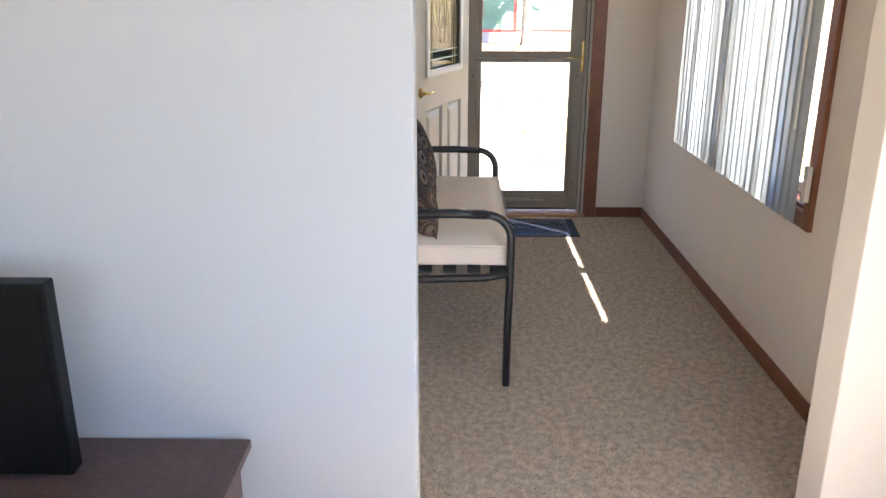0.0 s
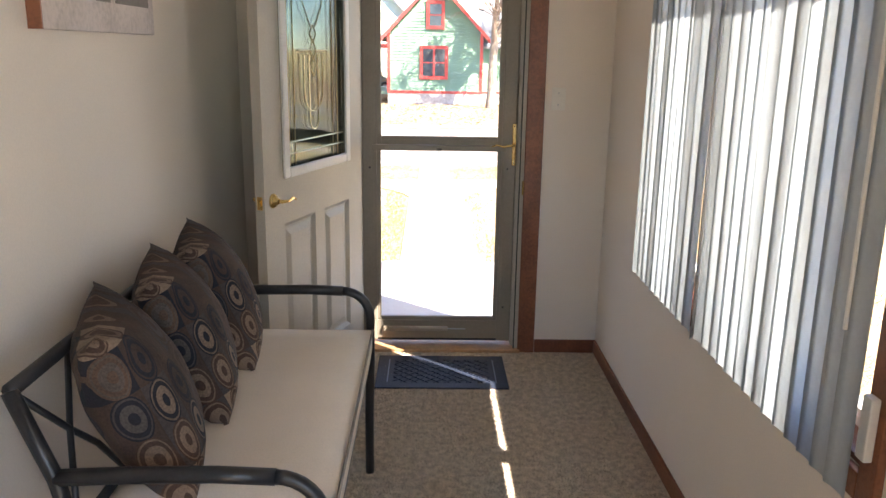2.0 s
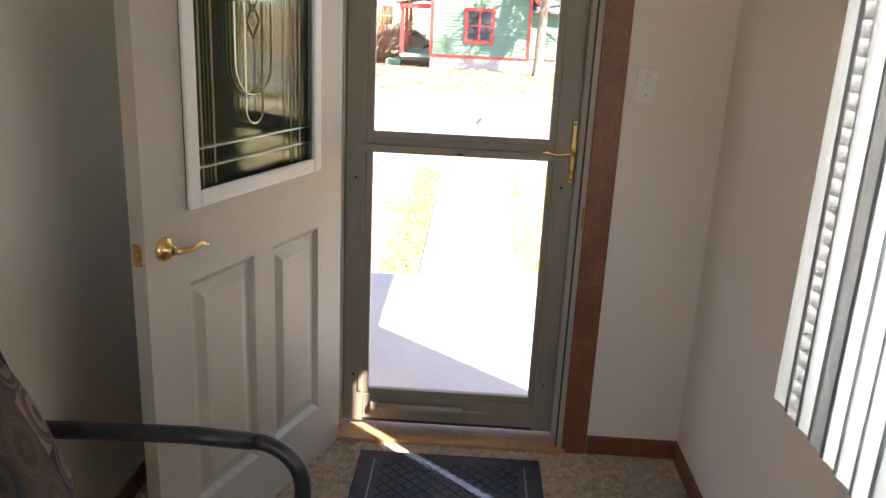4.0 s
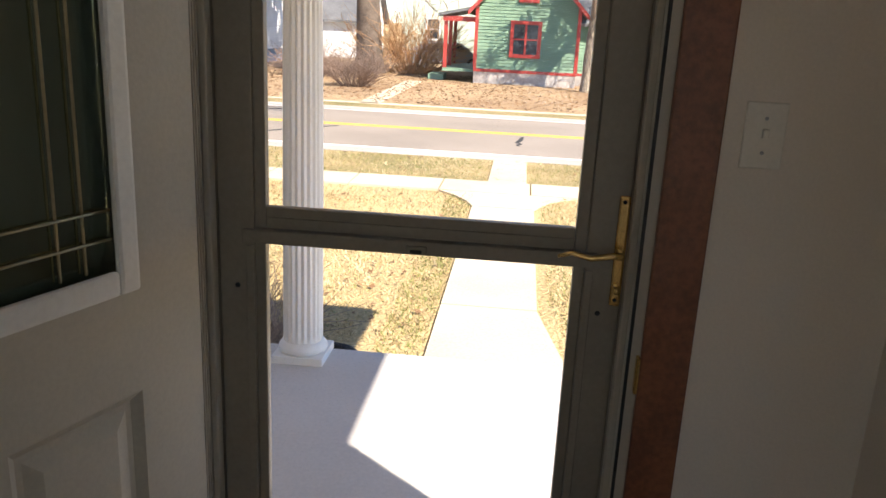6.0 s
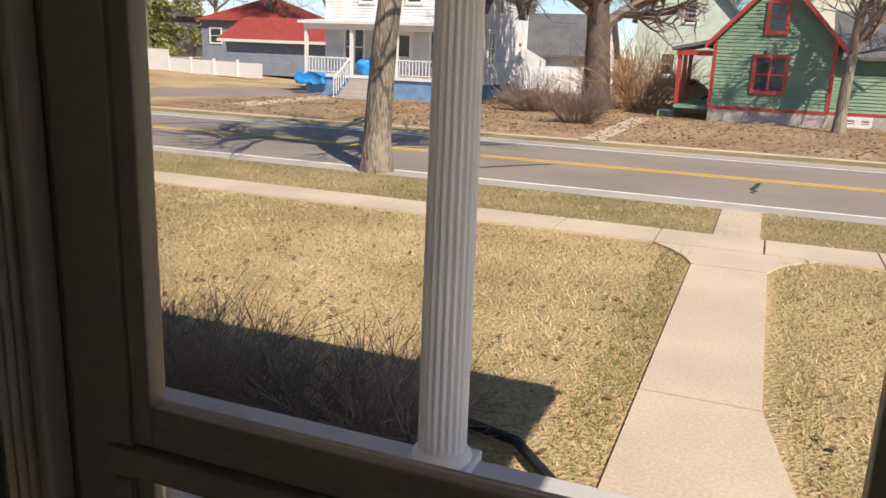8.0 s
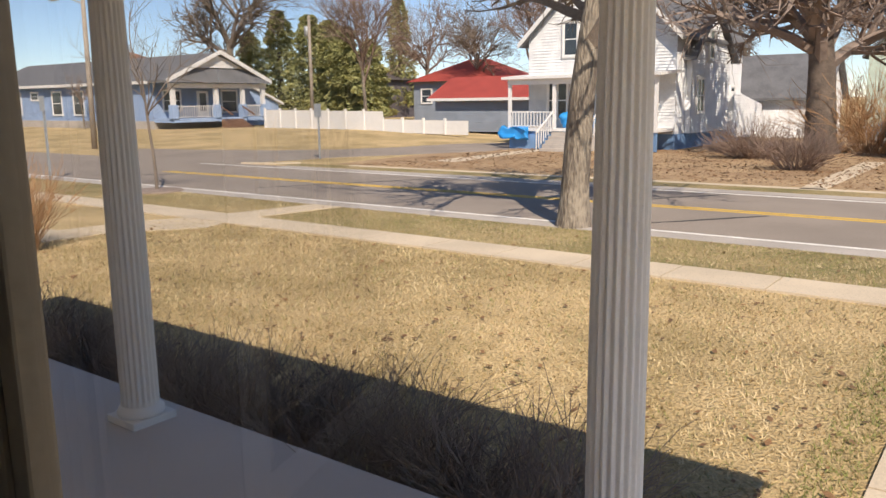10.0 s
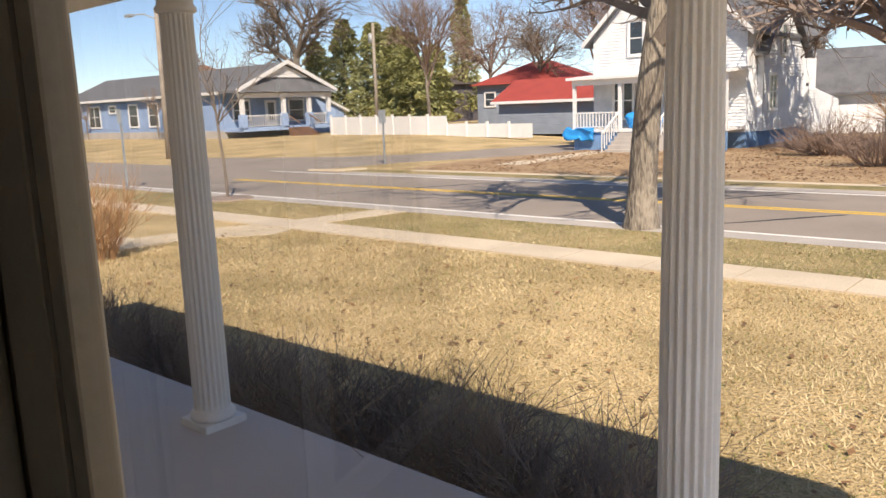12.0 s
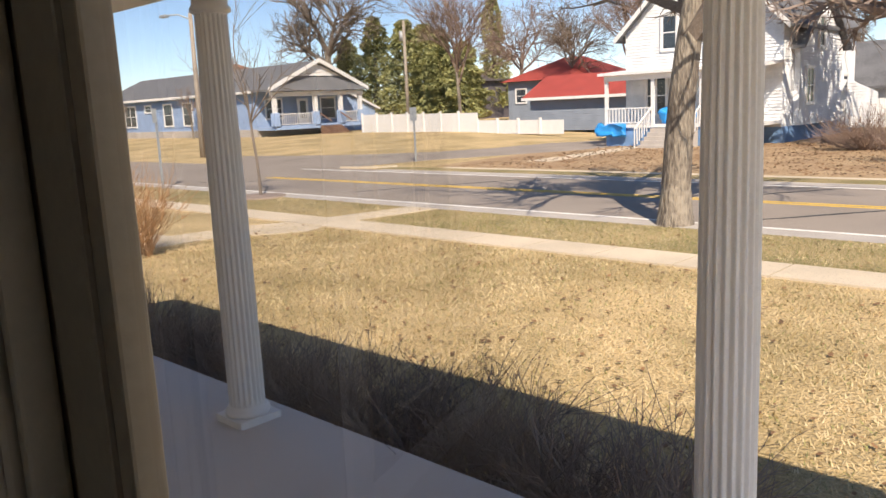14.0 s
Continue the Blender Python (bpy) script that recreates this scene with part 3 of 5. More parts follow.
part("back_rail", tube([(0.08, -L2, 0.62), (0.08, L2, 0.62)], 0.012, 8), BLACK_METAL, bench, smooth=True)
for k in range(5):
    x = 0.16 + 0.10 * k
    part("seat_strap", box(x - 0.027, x + 0.027, -L2, L2, 0.503, 0.509, 0.002), BLACK_METAL, bench)
for k in range(5):
    y0 = -L2 + 2 * L2 * k / 5
    y1 = y0 + 2 * L2 / 5
    for a, b in ((y0, y1), (y1, y0)):
        part("back_lattice", tube([(0.08, a, 0.62), (0.05, (a * 3 + b) / 4, 0.72), (0.02, (a + b) / 2, 0.79), (-0.03, b, 0.94)], 0.008, 6), BLACK_METAL, bench, smooth=True)

cush = thing("bench_cushion", "long cream seat cushion with dark piping on the bench", "cushion", -0.875, -1.98, 0.511)


def pad(x0, x1, y0, y1, z0, z1):
    bm = box(x0, x1, y0, y1, z0, z1)
    bmesh.ops.subdivide_edges(bm, edges=bm.edges[:], cuts=7, use_grid_fill=True)
    for v in bm.verts:
        u = 2 * (v.co.x - x0) / (x1 - x0) - 1
        w = 2 * (v.co.y - y0) / (y1 - y0) - 1
        h = (v.co.z - z0) / (z1 - z0)
        crown = (1 - u ** 4) * (1 - w ** 6)
        v.co.z += 0.018 * crown * (h - 0.3) - 0.02 * (max(abs(u), abs(w)) ** 10) * (h - 0.5) * 2
        v.co.z += 0.003 * noise.noise(v.co * 6)
    return bm


part("pad", pad(0.085, 0.615, -0.64, 0.64, 0.0, 0.115), CUSHION, cush, smooth=True)
part("piping", tube([(0.617, -0.63, 0.10), (0.619, 0, 0.105), (0.617, 0.63, 0.10)], 0.004, 6), PIPING, cush)
part("piping", tube([(0.10, -0.642, 0.10), (0.35, -0.644, 0.105), (0.617, -0.63, 0.10)], 0.004, 6), CUSHION, cush)


def pillow_cloth():
    """Woven cloth in square patches of brown, tan, grey and navy, each with a disc and rings."""
    m = mat("brown_ring_cloth", (0.9, 0.9, 0.9), 0.9, 0.2, 9, 190, 0.5, c2=(0.5, 0.5, 0.5), dist=0.003)
    n, l = m.node_tree.nodes, m.node_tree.links
    b = n["Principled BSDF"]
    worn = b.inputs["Base Color"].links[0].from_socket

    def vec(op, a, other=None):
        k = n.new("ShaderNodeVectorMath")
        k.operation = op
        l.new(a, k.inputs[0])
        if other is not None:
            k.inputs[1].default_value = other
        return k

    def palette(value, colours):
        k = n.new("ShaderNodeValToRGB")
        k.color_ramp.interpolation = "CONSTANT"
        e = k.color_ramp.elements
        while len(e) < len(colours):
            e.new(0.5)
        for i, (p, c) in enumerate(colours):
            e[i].position, e[i].color = p, (*c, 1)
        l.new(value, k.inputs[0])
        return k.outputs[0]

    def hashed(a, shift):
        k, w = vec("ADD", a, shift), n.new("ShaderNodeTexWhiteNoise")
        l.new(k.outputs[0], w.inputs["Vector"])
        return w.outputs["Value"]

    co = n.new("ShaderNodeTexCoord")
    across, apart, flat = vec("DOT_PRODUCT", co.outputs["Object"], (1.0, -1.3, 0.0)), n.new("ShaderNodeSeparateXYZ"), n.new("ShaderNodeCombineXYZ")
    l.new(co.outputs["Object"], apart.inputs[0])
    l.new(across.outputs["Value"], flat.inputs["X"])
    l.new(apart.outputs["Z"], flat.inputs["Z"])
    cells = vec("MULTIPLY", flat.outputs[0], (9.0, 0.0, 9.0))
    moved = vec("ADD", cells.outputs[0], (0.4, 0.5, 0.3))
    cell, inside = vec("FLOOR", moved.outputs[0]), vec("FRACTION", moved.outputs[0])
    centred = vec("SUBTRACT", inside.outputs[0], (0.5, 0.5, 0.5))
    reach = vec("LENGTH", vec("MULTIPLY", centred.outputs[0], (1.0, 0.0, 0.85)).outputs[0]).outputs["Value"]
    brown, tan, navy, grey = (0.065, 0.038, 0.027), (0.27, 0.19, 0.135), (0.012, 0.013, 0.022), (0.065, 0.052, 0.052)
    ground_c = palette(hashed(cell.outputs[0], (0.5, 0.5, 0.5)), ((0, brown), (0.42, tan), (0.66, navy), (0.84, grey)))
    ring_c = palette(hashed(cell.outputs[0], (7.5, 3.5, 2.5)), ((0, (0.075, 0.04, 0.027)), (0.5, navy), (0.7, (0.11, 0.067, 0.046)), (0.92, grey)))
    disc_c = palette(hashed(cell.outputs[0], (2.5, 8.5, 5.5)), ((0, tan), (0.5, brown), (0.75, (0.10, 0.085, 0.08))))
    base = ground_c
    for col, steps in ((ring_c, ((0, 1), (0.44, 0))), (disc_c, ((0, 0), (0.12, 0.8), (0.27, 0), (0.36, 0.6), (0.40, 0)))):
        share = palette(reach, [(p, (v, v, v)) for p, v in steps])
        mx = n.new("ShaderNodeMix")
        mx.data_type = "RGBA"
        l.new(share, mx.inputs[0])
        l.new(base, mx.inputs[6])
        l.new(col, mx.inputs[7])
        base = mx.outputs[2]
    mx = n.new("ShaderNodeMix")
    mx.data_type, mx.blend_type = "RGBA", "MULTIPLY"
    mx.inputs[0].default_value = 1.0
    l.new(base, mx.inputs[6])
    l.new(worn, mx.inputs[7])
    l.new(mx.outputs[2], b.inputs["Base Color"])
    return m


CLOTH = pillow_cloth()


def pillow(x, y, z, lean, turn, size=0.43, seed=0):
    t = thing("throw_pillow", "brown throw pillow woven with tan and navy rings", "pillow", x, y, z, group="bench pillows")
    n = 18
    bm = bmesh.new()
    for side in (1, -1):
        g = []
        for i in range(n + 1):
            row = []
            for j in range(n + 1):
                u, v = 2 * i / n - 1, 2 * j / n - 1
                pinch = 1 - 0.13 * (1 - v * v) * abs(u) ** 3
                pinch2 = 1 - 0.13 * (1 - u * u) * abs(v) ** 3
                th = 0.115 * (max(0, (1 - u * u) * (1 - v * v)) ** 0.42)
                th += 0.008 * noise.noise(Vector((u * 2.2 + seed, v * 2.2, side * 3.0)))* (1 - max(abs(u), abs(v)) ** 6)
                row.append(bm.verts.new((u * size / 2 * pinch, -side * th, v * size / 2 * pinch2)))
            g.append(row)
        for i in range(n):
            for j in range(n):
                q = (g[i][j], g[i + 1][j], g[i + 1][j + 1], g[i][j + 1])
                bm.faces.new(q if side > 0 else q[::-1])
    bmesh.ops.remove_doubles(bm, verts=bm.verts[:], dist=0.0005)
    c = part("cover", bm, CLOTH, t, smooth=True)
    c.matrix_basis = pose(0, 0, size * 0.47, 0, 0, turn) @ pose(0, 0, 0, -lean, 0, 0)
    return t


pillow(-0.735, -2.40, 0.62, 22, 112, 0.46, 0)
pillow(-0.745, -2.00, 0.62, 22, 108, 0.46, 5)
pillow(-0.75, -1.63, 0.62, 22, 107, 0.46, 9)

# ---- wall sign ----
sign = thing("wall_sign", "white-washed wooden wall sign with grey lettering", "sign", -1.03, -1.74, 1.665)
part("board", box(0, 0.035, -0.40, 0.40, 0, 0.42, 0.003), mat("whitewashed_wood", (0.62, 0.55, 0.52), 0.8, 0.12, 5, 60, 0.2), sign)
part("edge", box(0, 0.0355, -0.407, -0.401, 0, 0.42), TRIM, sign)
for k, (a, b) in enumerate(((-0.33, -0.12), (-0.07, 0.03), (0.07, 0.35))):
    part("letter_bar", box(0.0352, 0.037, a, b, 0.085, 0.15), PIPING, sign)

# ---- the room behind the partition ----
dresser = thing("media_bench", "low dark walnut media bench against the white wall", "media bench", -1.77, -4.13, 0.0)
part("top", box(-0.76, 0.76, -0.22, 0.22, 0.485, 0.51, 0.003), DARK_WOOD, dresser)
part("body", box(-0.73, 0.73, -0.19, 0.21, 0.06, 0.485, 0.003), DARK_WOOD, dresser)
part("plinth", box(-0.70, 0.70, -0.17, 0.19, 0, 0.06), DARK_WOOD, dresser)
for x in (-0.365, 0.365):
    d = part("drawer", box(x - 0.35, x + 0.35, -0.205, -0.19, 0.08, 0.47, 0.003), DARK_WOOD, dresser)
    part("pull", tube([(x - 0.06, -0.22, 0.28), (x + 0.06, -0.22, 0.28)], 0.006, 8), STEEL, d)
tv = thing("television", "black flat television standing on the media bench", "television", -1.78, -4.08, 0.51)
part("screen_case", box(-0.41, 0.41, -0.025, 0.025, 0.02, 0.49, 0.006), TV_BLACK, tv)
part("screen", box(-0.395, 0.395, -0.027, -0.025, 0.045, 0.475), TV_BLACK, tv)
part("foot", box(-0.15, 0.15, -0.09, 0.09, 0.0, 0.012, 0.003), TV_BLACK, tv)
part("neck", box(-0.03, 0.03, -0.02, 0.02, 0.012, 0.03), TV_BLACK, tv)


# ---- carpet pile ----
def carpet_pile(x0, x1, y0, y1, count, seed):
    r = np.random.RandomState(seed)
    px, py = r.uniform(x0, x1, count), r.uniform(y0, y1, count)
    a, ln = r.uniform(0, 6.283, count), r.uniform(0.005, 0.011, count)
    lx, ly = r.normal(0, 0.006, count), r.normal(0, 0.006, count)
    dx, dy = np.cos(a) * 0.0035, np.sin(a) * 0.0035
    v = np.empty((count * 3, 3))
    v[0::3] = np.stack([px - dx, py - dy, np.zeros(count)], 1)
    v[1::3] = np.stack([px + dx, py + dy, np.zeros(count)], 1)
    v[2::3] = np.stack([px + lx, py + ly, ln], 1)
    me = bpy.data.meshes.new("carpet_pile")
    me.from_pydata(v.tolist(), [], np.arange(count * 3).reshape(-1, 3).tolist())
    me.materials.append(CARPET)
    tagged(new("carpet_pile", me), "beige twisted carpet pile", "carpet", "", "stuff")


carpet_pile(-1.015, 0.87, -3.75, -0.03, 190000, 21)

# ---- outdoors: one ground sheet, walks, road ----
G = -0.714
bm = bmesh.new()
n = 60
xs = [-900, -300, -120] + [-80 + 2.5 * k for k in range(50)] + [60, 120, 300, 900]
ys = [-600, -100, -20] + [-9 + 2.5 * k for k in range(38)] + [110, 200, 500, 1500]


def ground_z(x, y):
    """The lots across the side street lie a little higher."""
    a = min(1, max(0, (y - 24) / 12)) * min(1, max(0, (-24 - x) / 14))
    return G + 0.45 * a * a * (3 - 2 * a)


vs = [[bm.verts.new((x, y, ground_z(x, y))) for x in xs] for y in ys]
for j in range(len(ys) - 1):
    for i in range(len(xs) - 1):
        bm.faces.new((vs[j][i], vs[j][i + 1], vs[j + 1][i + 1], vs[j + 1][i]))
single("ground", bm, LAWN, "dry straw-coloured spring lawn", "", "structure", smooth=True)


def sheet(name, label, pts, material, lift, kind="structure", thick=0.0):
    bm = poly([(x, y, G + lift) for x, y in pts], 0.02 + lift)
    return single(name, bm, material, label, "", kind)


sheet("ground_verge", "patchy greenish grass verge beside the road", [(-60, 10.3), (40, 10.3), (40, 12.6), (-60, 12.6)], VERGE, 0.004)
sheet("ground_far_yard", "yard covered with brown leaf litter", [(-21, 21.5), (40, 21.5), (40, 60), (-16, 60), (-22, 36)], LEAFY, 0.006)
sheet("ground_far_verge", "worn grass verge across the road", [(-24, 20.1), (40, 20.1), (40, 21.0), (-24, 21.0)], VERGE, 0.006)
sheet("road", "worn grey two-lane asphalt road", [(-300, 12.6), (200, 12.6), (200, 19.8), (-300, 19.8)], ASPHALT, 0.008)
sheet("side_street", "grey asphalt side street", [(-33, 19.8), (-24.5, 19.8), (-23.5, 24), (-20, 30), (-19, 37), (-23, 37), (-27, 33), (-33, 27), (-40, 23)], ASPHALT, 0.010)
gutter = mat("gutter_concrete", (0.46, 0.41, 0.36), 0.9, 0.12, 1, 40, 0.3)
sheet("gutter", "concrete gutter along the road edge", [(-300, 12.45), (200, 12.45), (200, 12.95), (-300, 12.95)], gutter, 0.012)
sheet("gutter", "concrete gutter along the road edge", [(-22, 19.35), (200, 19.35), (200, 19.95), (-22, 19.95)], gutter, 0.012)
for y in (13.05, 19.1):
    sheet("road_line", "white painted edge line", [(-26 if y > 15 else -300, y - 0.05), (200, y - 0.05), (200, y + 0.05), (-26 if y > 15 else -300, y + 0.05)], ROAD_WHITE, 0.016)
for y in (16.05, 16.27):
    sheet("road_line", "yellow painted centre line", [(-24, y - 0.05), (200, y - 0.05), (200, y + 0.05), (-24, y + 0.05)], YELLOW, 0.016)


def wander(x0, y0, x1, y1, w, name="road_crack"):
    pts_l, pts_r = [], []
    for k in range(9):
        f = k / 8
        x, y = x0 + (x1 - x0) * f + random.uniform(-0.05, 0.05), y0 + (y1 - y0) * f + random.uniform(-0.02, 0.02)
        ww = w * (0.4 + 0.6 * math.sin(math.pi * min(1, f + 0.1)))
        pts_l.append((x - ww, y))
        pts_r.append((x + ww, y))
    sheet(name, "dark tar-sealed crack in the asphalt", pts_l + pts_r[::-1], TAR, 0.014)


wander(-3.9, 15.8, -5.6, 13.6, 0.07)
wander(-5.6, 19.0, -7.4, 16.4, 0.04)
wander(0.2, 15.7, 0.15, 14.3, 0.05)
wander(-14, 18.8, -17, 14, 0.04)
wander(-22, 16, -25, 14, 0.03)
wander(3.5, 18.7, 3.0, 13.4, 0.04)

# pavement of single slabs, with open joints
pavement = thing("pavement", "buff concrete pavement of square slabs", "pavement", 0, 0, G, kind="structure")


def flag(pts):
    f = poly([(x, y, 0.03) for x, y in pts], 0.1)
    part("slab", f, CONCRETE, pavement)


JOINT = 0.012
for k in range(-26, 14):
    x0, x1 = -0.91 + k * 1.30, -0.91 + (k + 1) * 1.30
    flag([(x0 + JOINT, 9.5), (x1 - JOINT, 9.5), (x1 - JOINT, 10.32), (x0 + JOINT, 10.32)])
front_walk = thing("front_walk", "buff concrete front walk from porch to pavement", "pavement", 0, 0, G, kind="structure")
WX0, WX1 = -0.37, 0.43
for y0, y1, a, b in ((2.76, 4.78, 0.28, 0.35), (4.78, 8.58, 0, 0)):
    f = poly([(WX0, y0 + JOINT, 0.025), (WX1 + b, y0 + JOINT, 0.025), (WX1 if a else WX1 + b, y1 - JOINT, 0.025), (WX0, y1 - JOINT, 0.025)], 0.1)
    part("slab", f, CONCRETE, front_walk)
part("slab", poly([(WX0, 8.604, 0.025), (WX1, 8.604, 0.025), (WX1 + 0.10, 8.9, 0.025), (WX1 + 0.28, 9.2, 0.025), (WX1 + 0.55, 9.485, 0.025), (WX0 - 0.54, 9.485, 0.025), (WX0 - 0.28, 9.2, 0.025), (WX0 - 0.10, 8.9, 0.025)], 0.1), CONCRETE, front_walk)
part("slab", poly([(WX0 + 0.12, 10.335, 0.025), (WX1 - 0.1, 10.335, 0.025), (WX1 - 0.1, 12.44, 0.02), (WX0 + 0.12, 12.44, 0.02)], 0.1), CONCRETE, front_walk)
sheet("drive", "buff concrete neighbouring walk", [(-13.6, 9.485), (-12.3, 9.485), (-12.1, 8.9), (-13.1, 7.6), (-13.2, 6.4), (-22, 5.2), (-22, 5.9), (-14.2, 7.2), (-14.0, 8.6)], CONCRETE, 0.02)
sheet("drive", "worn concrete apron crossing the verge", [(-13.3, 10.34), (-12.4, 10.34), (-12.0, 12.44), (-12.9, 12.44)], CONCRETE, 0.02)
sheet("far_path", "cracked concrete path to the green house", [(-4.5, 21.1), (-3.9, 21.1), (-3.9, 31), (-4.6, 31)], CONCRETE, 0.012)
sheet("far_path", "concrete path below the white house steps", [(-18.6, 24.2), (-17.4, 24.2), (-17.9, 32), (-18.9, 32)], CONCRETE, 0.012)
sheet("far_pavement", "narrow worn pavement across the road", [(-20, 20.95), (40, 20.95), (40, 21.35), (-20, 21.35)], CONCRETE, 0.012)
single("kerb", poly([(-24.4, 19.75, G + 0.07), (-22.9, 20.1, G + 0.07), (-22.3, 20.9, G + 0.07), (-22.45, 21.0, G + 0.07), (-23.0, 20.25, G + 0.07), (-24.4, 19.9, G + 0.07)], 0.2), CONCRETE, "worn concrete corner kerb", "", "structure")


# ---- plants ----
def limb_tubes(v, f, pts, r0, r1, sides):
    base = len(v)
    up = None
    for i, p in enumerate(pts):
        d = (pts[min(i + 1, len(pts) - 1)] - pts[max(i - 1, 0)]).normalized()
        up = d.orthogonal().normalized() if up is None else (up - d * up.dot(d)).normalized()
        s = d.cross(up)
        r = r0 + (r1 - r0) * i / (len(pts) - 1)
        for k in range(sides):
            a = 2 * math.pi * k / sides
            v.append(tuple(p + r * (math.cos(a) * up + math.sin(a) * s)))
    for i in range(len(pts) - 1):
        for k in range(sides):
            a, b = base + i * sides + k, base + i * sides + (k + 1) % sides
            f.append((a, b, b + sides, a + sides))


def grow(rng, store, p, d, length, r, level, depth, up_pull, spread, kids, thick=1.0):
    steps = 5 if level < 2 else 3
    pts = [p]
    dd = d.copy()
    for k in range(steps):
        dd = (dd + Vector((rng.gauss(0, 0.14 if level else 0.03), rng.gauss(0, 0.14 if level else 0.03), rng.gauss(0, 0.07) + up_pull))).normalized()
        pts.append(pts[-1] + dd * (length / steps))
    v, f = store[0 if level == 0 else 1]
    limb_tubes(v, f, pts, r, r * ((0.7 if level == 0 else 0.55) if level < depth else 0.4), 9 if level == 0 else (5 if level == 1 else 3))
    if level >= depth:
        return
    count = kids[min(level, len(kids) - 1)]
    for k in range(count):
        f_at = rng.uniform(0.35, 1.0) if level else rng.uniform(0.55, 1.0)
        i = min(steps - 1, int(f_at * steps))
        q = pts[i].lerp(pts[i + 1], f_at * steps - i)
        axis = dd.orthogonal().normalized()
        axis.rotate(Matrix.Rotation(rng.uniform(0, 2 * math.pi), 3, dd))
        nd = dd.copy()
        nd.rotate(Matrix.Rotation(radians(rng.uniform(*spread)), 3, axis))
        grow(rng, store, q, nd, length * rng.uniform(0.5, 0.8), r * rng.uniform(0.38, 0.6) * thick, level + 1, depth, up_pull, spread, kids)


def bare_tree(x, y, height, r, label, seed, depth=4, kids=(7, 5, 5, 4), spread=(22, 60), bark=BARK, twig=TWIG, fork=0.4, lean=(0, 0), name="bare_tree", z=None, thick=1.0):
    rng = random.Random(seed)
    t = thing(name, label, "tree", x, y, (ground_z(x, y) if z is None else z) - 0.05)
    store = (([], []), ([], []))
    d = Vector((lean[0], lean[1], 1)).normalized()
    h = height * fork
    foot = [Vector((0, 0, 0)), d * 0.25, d * 0.7]
    limb_tubes(*store[0], foot, r * 1.35, r * 0.98, 12)
    grow(rng, store, d * 0.6, d, h, r, 0, depth, 0.05, spread, kids, thick)
    part("trunk", store[0], bark, t, smooth=True)
    part("crown", store[1], twig, t, "bare leafless branches")
    return t


def shrub(x, y, size, count, label, seed, twig=TWIG_DARK, r=0.006, name="bare_shrub", spread=0.8, wide=1.0, kids=3, z=G):
    rng = random.Random(seed)
    v, f = [], []
    for k in range(count):
        a, q = rng.uniform(0, 6.283), rng.random() ** 0.5
        p = Vector((math.cos(a) * q * 0.25 * size * wide, math.sin(a) * q * 0.2 * size, 0))
        d = Vector((math.cos(a) * spread * q * wide, math.sin(a) * spread * q, 1)).normalized()
        pts = [p]
        ln = size * rng.uniform(0.6, 1.1)
        for i in range(4):
            d = (d + Vector((rng.gauss(0, 0.2), rng.gauss(0, 0.2), rng.gauss(0, 0.1)))).normalized()
            pts.append(pts[-1] + d * ln / 4)
        limb_tubes(v, f, pts, r, r * 0.4, 3)
        for j in range(kids):
            i = rng.randint(1, 3)
            dd = (d + Vector((rng.gauss(0, 0.6), rng.gauss(0, 0.6), rng.gauss(0.1, 0.3)))).normalized()
            q1 = pts[i] + dd * ln * rng.uniform(0.15, 0.4)
            q2 = q1 + (dd + Vector((rng.gauss(0, 0.4), rng.gauss(0, 0.4), 0.2))).normalized() * ln * 0.15
            limb_tubes(v, f, [pts[i], q1, q2], r * 0.6, r * 0.3, 3)
    t = single(name, (v, f), twig, label, "shrub")
    t.matrix_basis = pose(x, y, z)
    return t


def evergreen(x, y, height, width, label, seed, name="evergreen_tree", count=2600, size=0.35, taper=1.0):
    rng = random.Random(seed)
    t = thing(name, label, "tree", x, y, ground_z(x, y) - 0.05)
    v, f = [], []
    limb_tubes(v, f, [Vector((0, 0, 0)), Vector((0, 0, height * 0.5)), Vector((0, 0, height * 0.97))], width * 0.07, 0.03, 8)
    part("trunk", (v, f), BARK_DARK, t, smooth=True)
    v, f = [], []
    for k in range(count):
        h = rng.uniform(0.08, 1.0)
        lobes = 0.75 + 0.25 * math.sin(h * 37 + seed) * math.sin(h * 11)
        R = width * 0.5 * ((1 - h) ** (0.8 * taper) + 0.04) * lobes
        a = rng.uniform(0, 6.283)
        q = R * (0.35 + 0.65 * rng.random() ** 0.5) * (0.8 + 0.3 * math.sin(a * 3 + h * 9 + seed))
        p = Vector((q * math.cos(a), q * math.sin(a), h * height - 0.1 * q))
        s = size * rng.uniform(0.5, 1.3)
        for m in range(2):
            d1 = Vector((math.cos(a) + rng.gauss(0, 0.5), math.sin(a) + rng.gauss(0, 0.5), rng.gauss(-0.1, 0.4))).normalized() * s
            d2 = Vector((rng.gauss(0, 1), rng.gauss(0, 1), rng.gauss(0, 0.6))).normalized() * s * 0.45
            b = len(v)
            v.extend([tuple(p - d2), tuple(p + d1), tuple(p + d2), tuple(p - d1 * 0.4)])
            f.append((b, b + 1, b + 2, b + 3))
    part("crown", (v, f), NEEDLE, t, "dark green needle sprays")
    return t


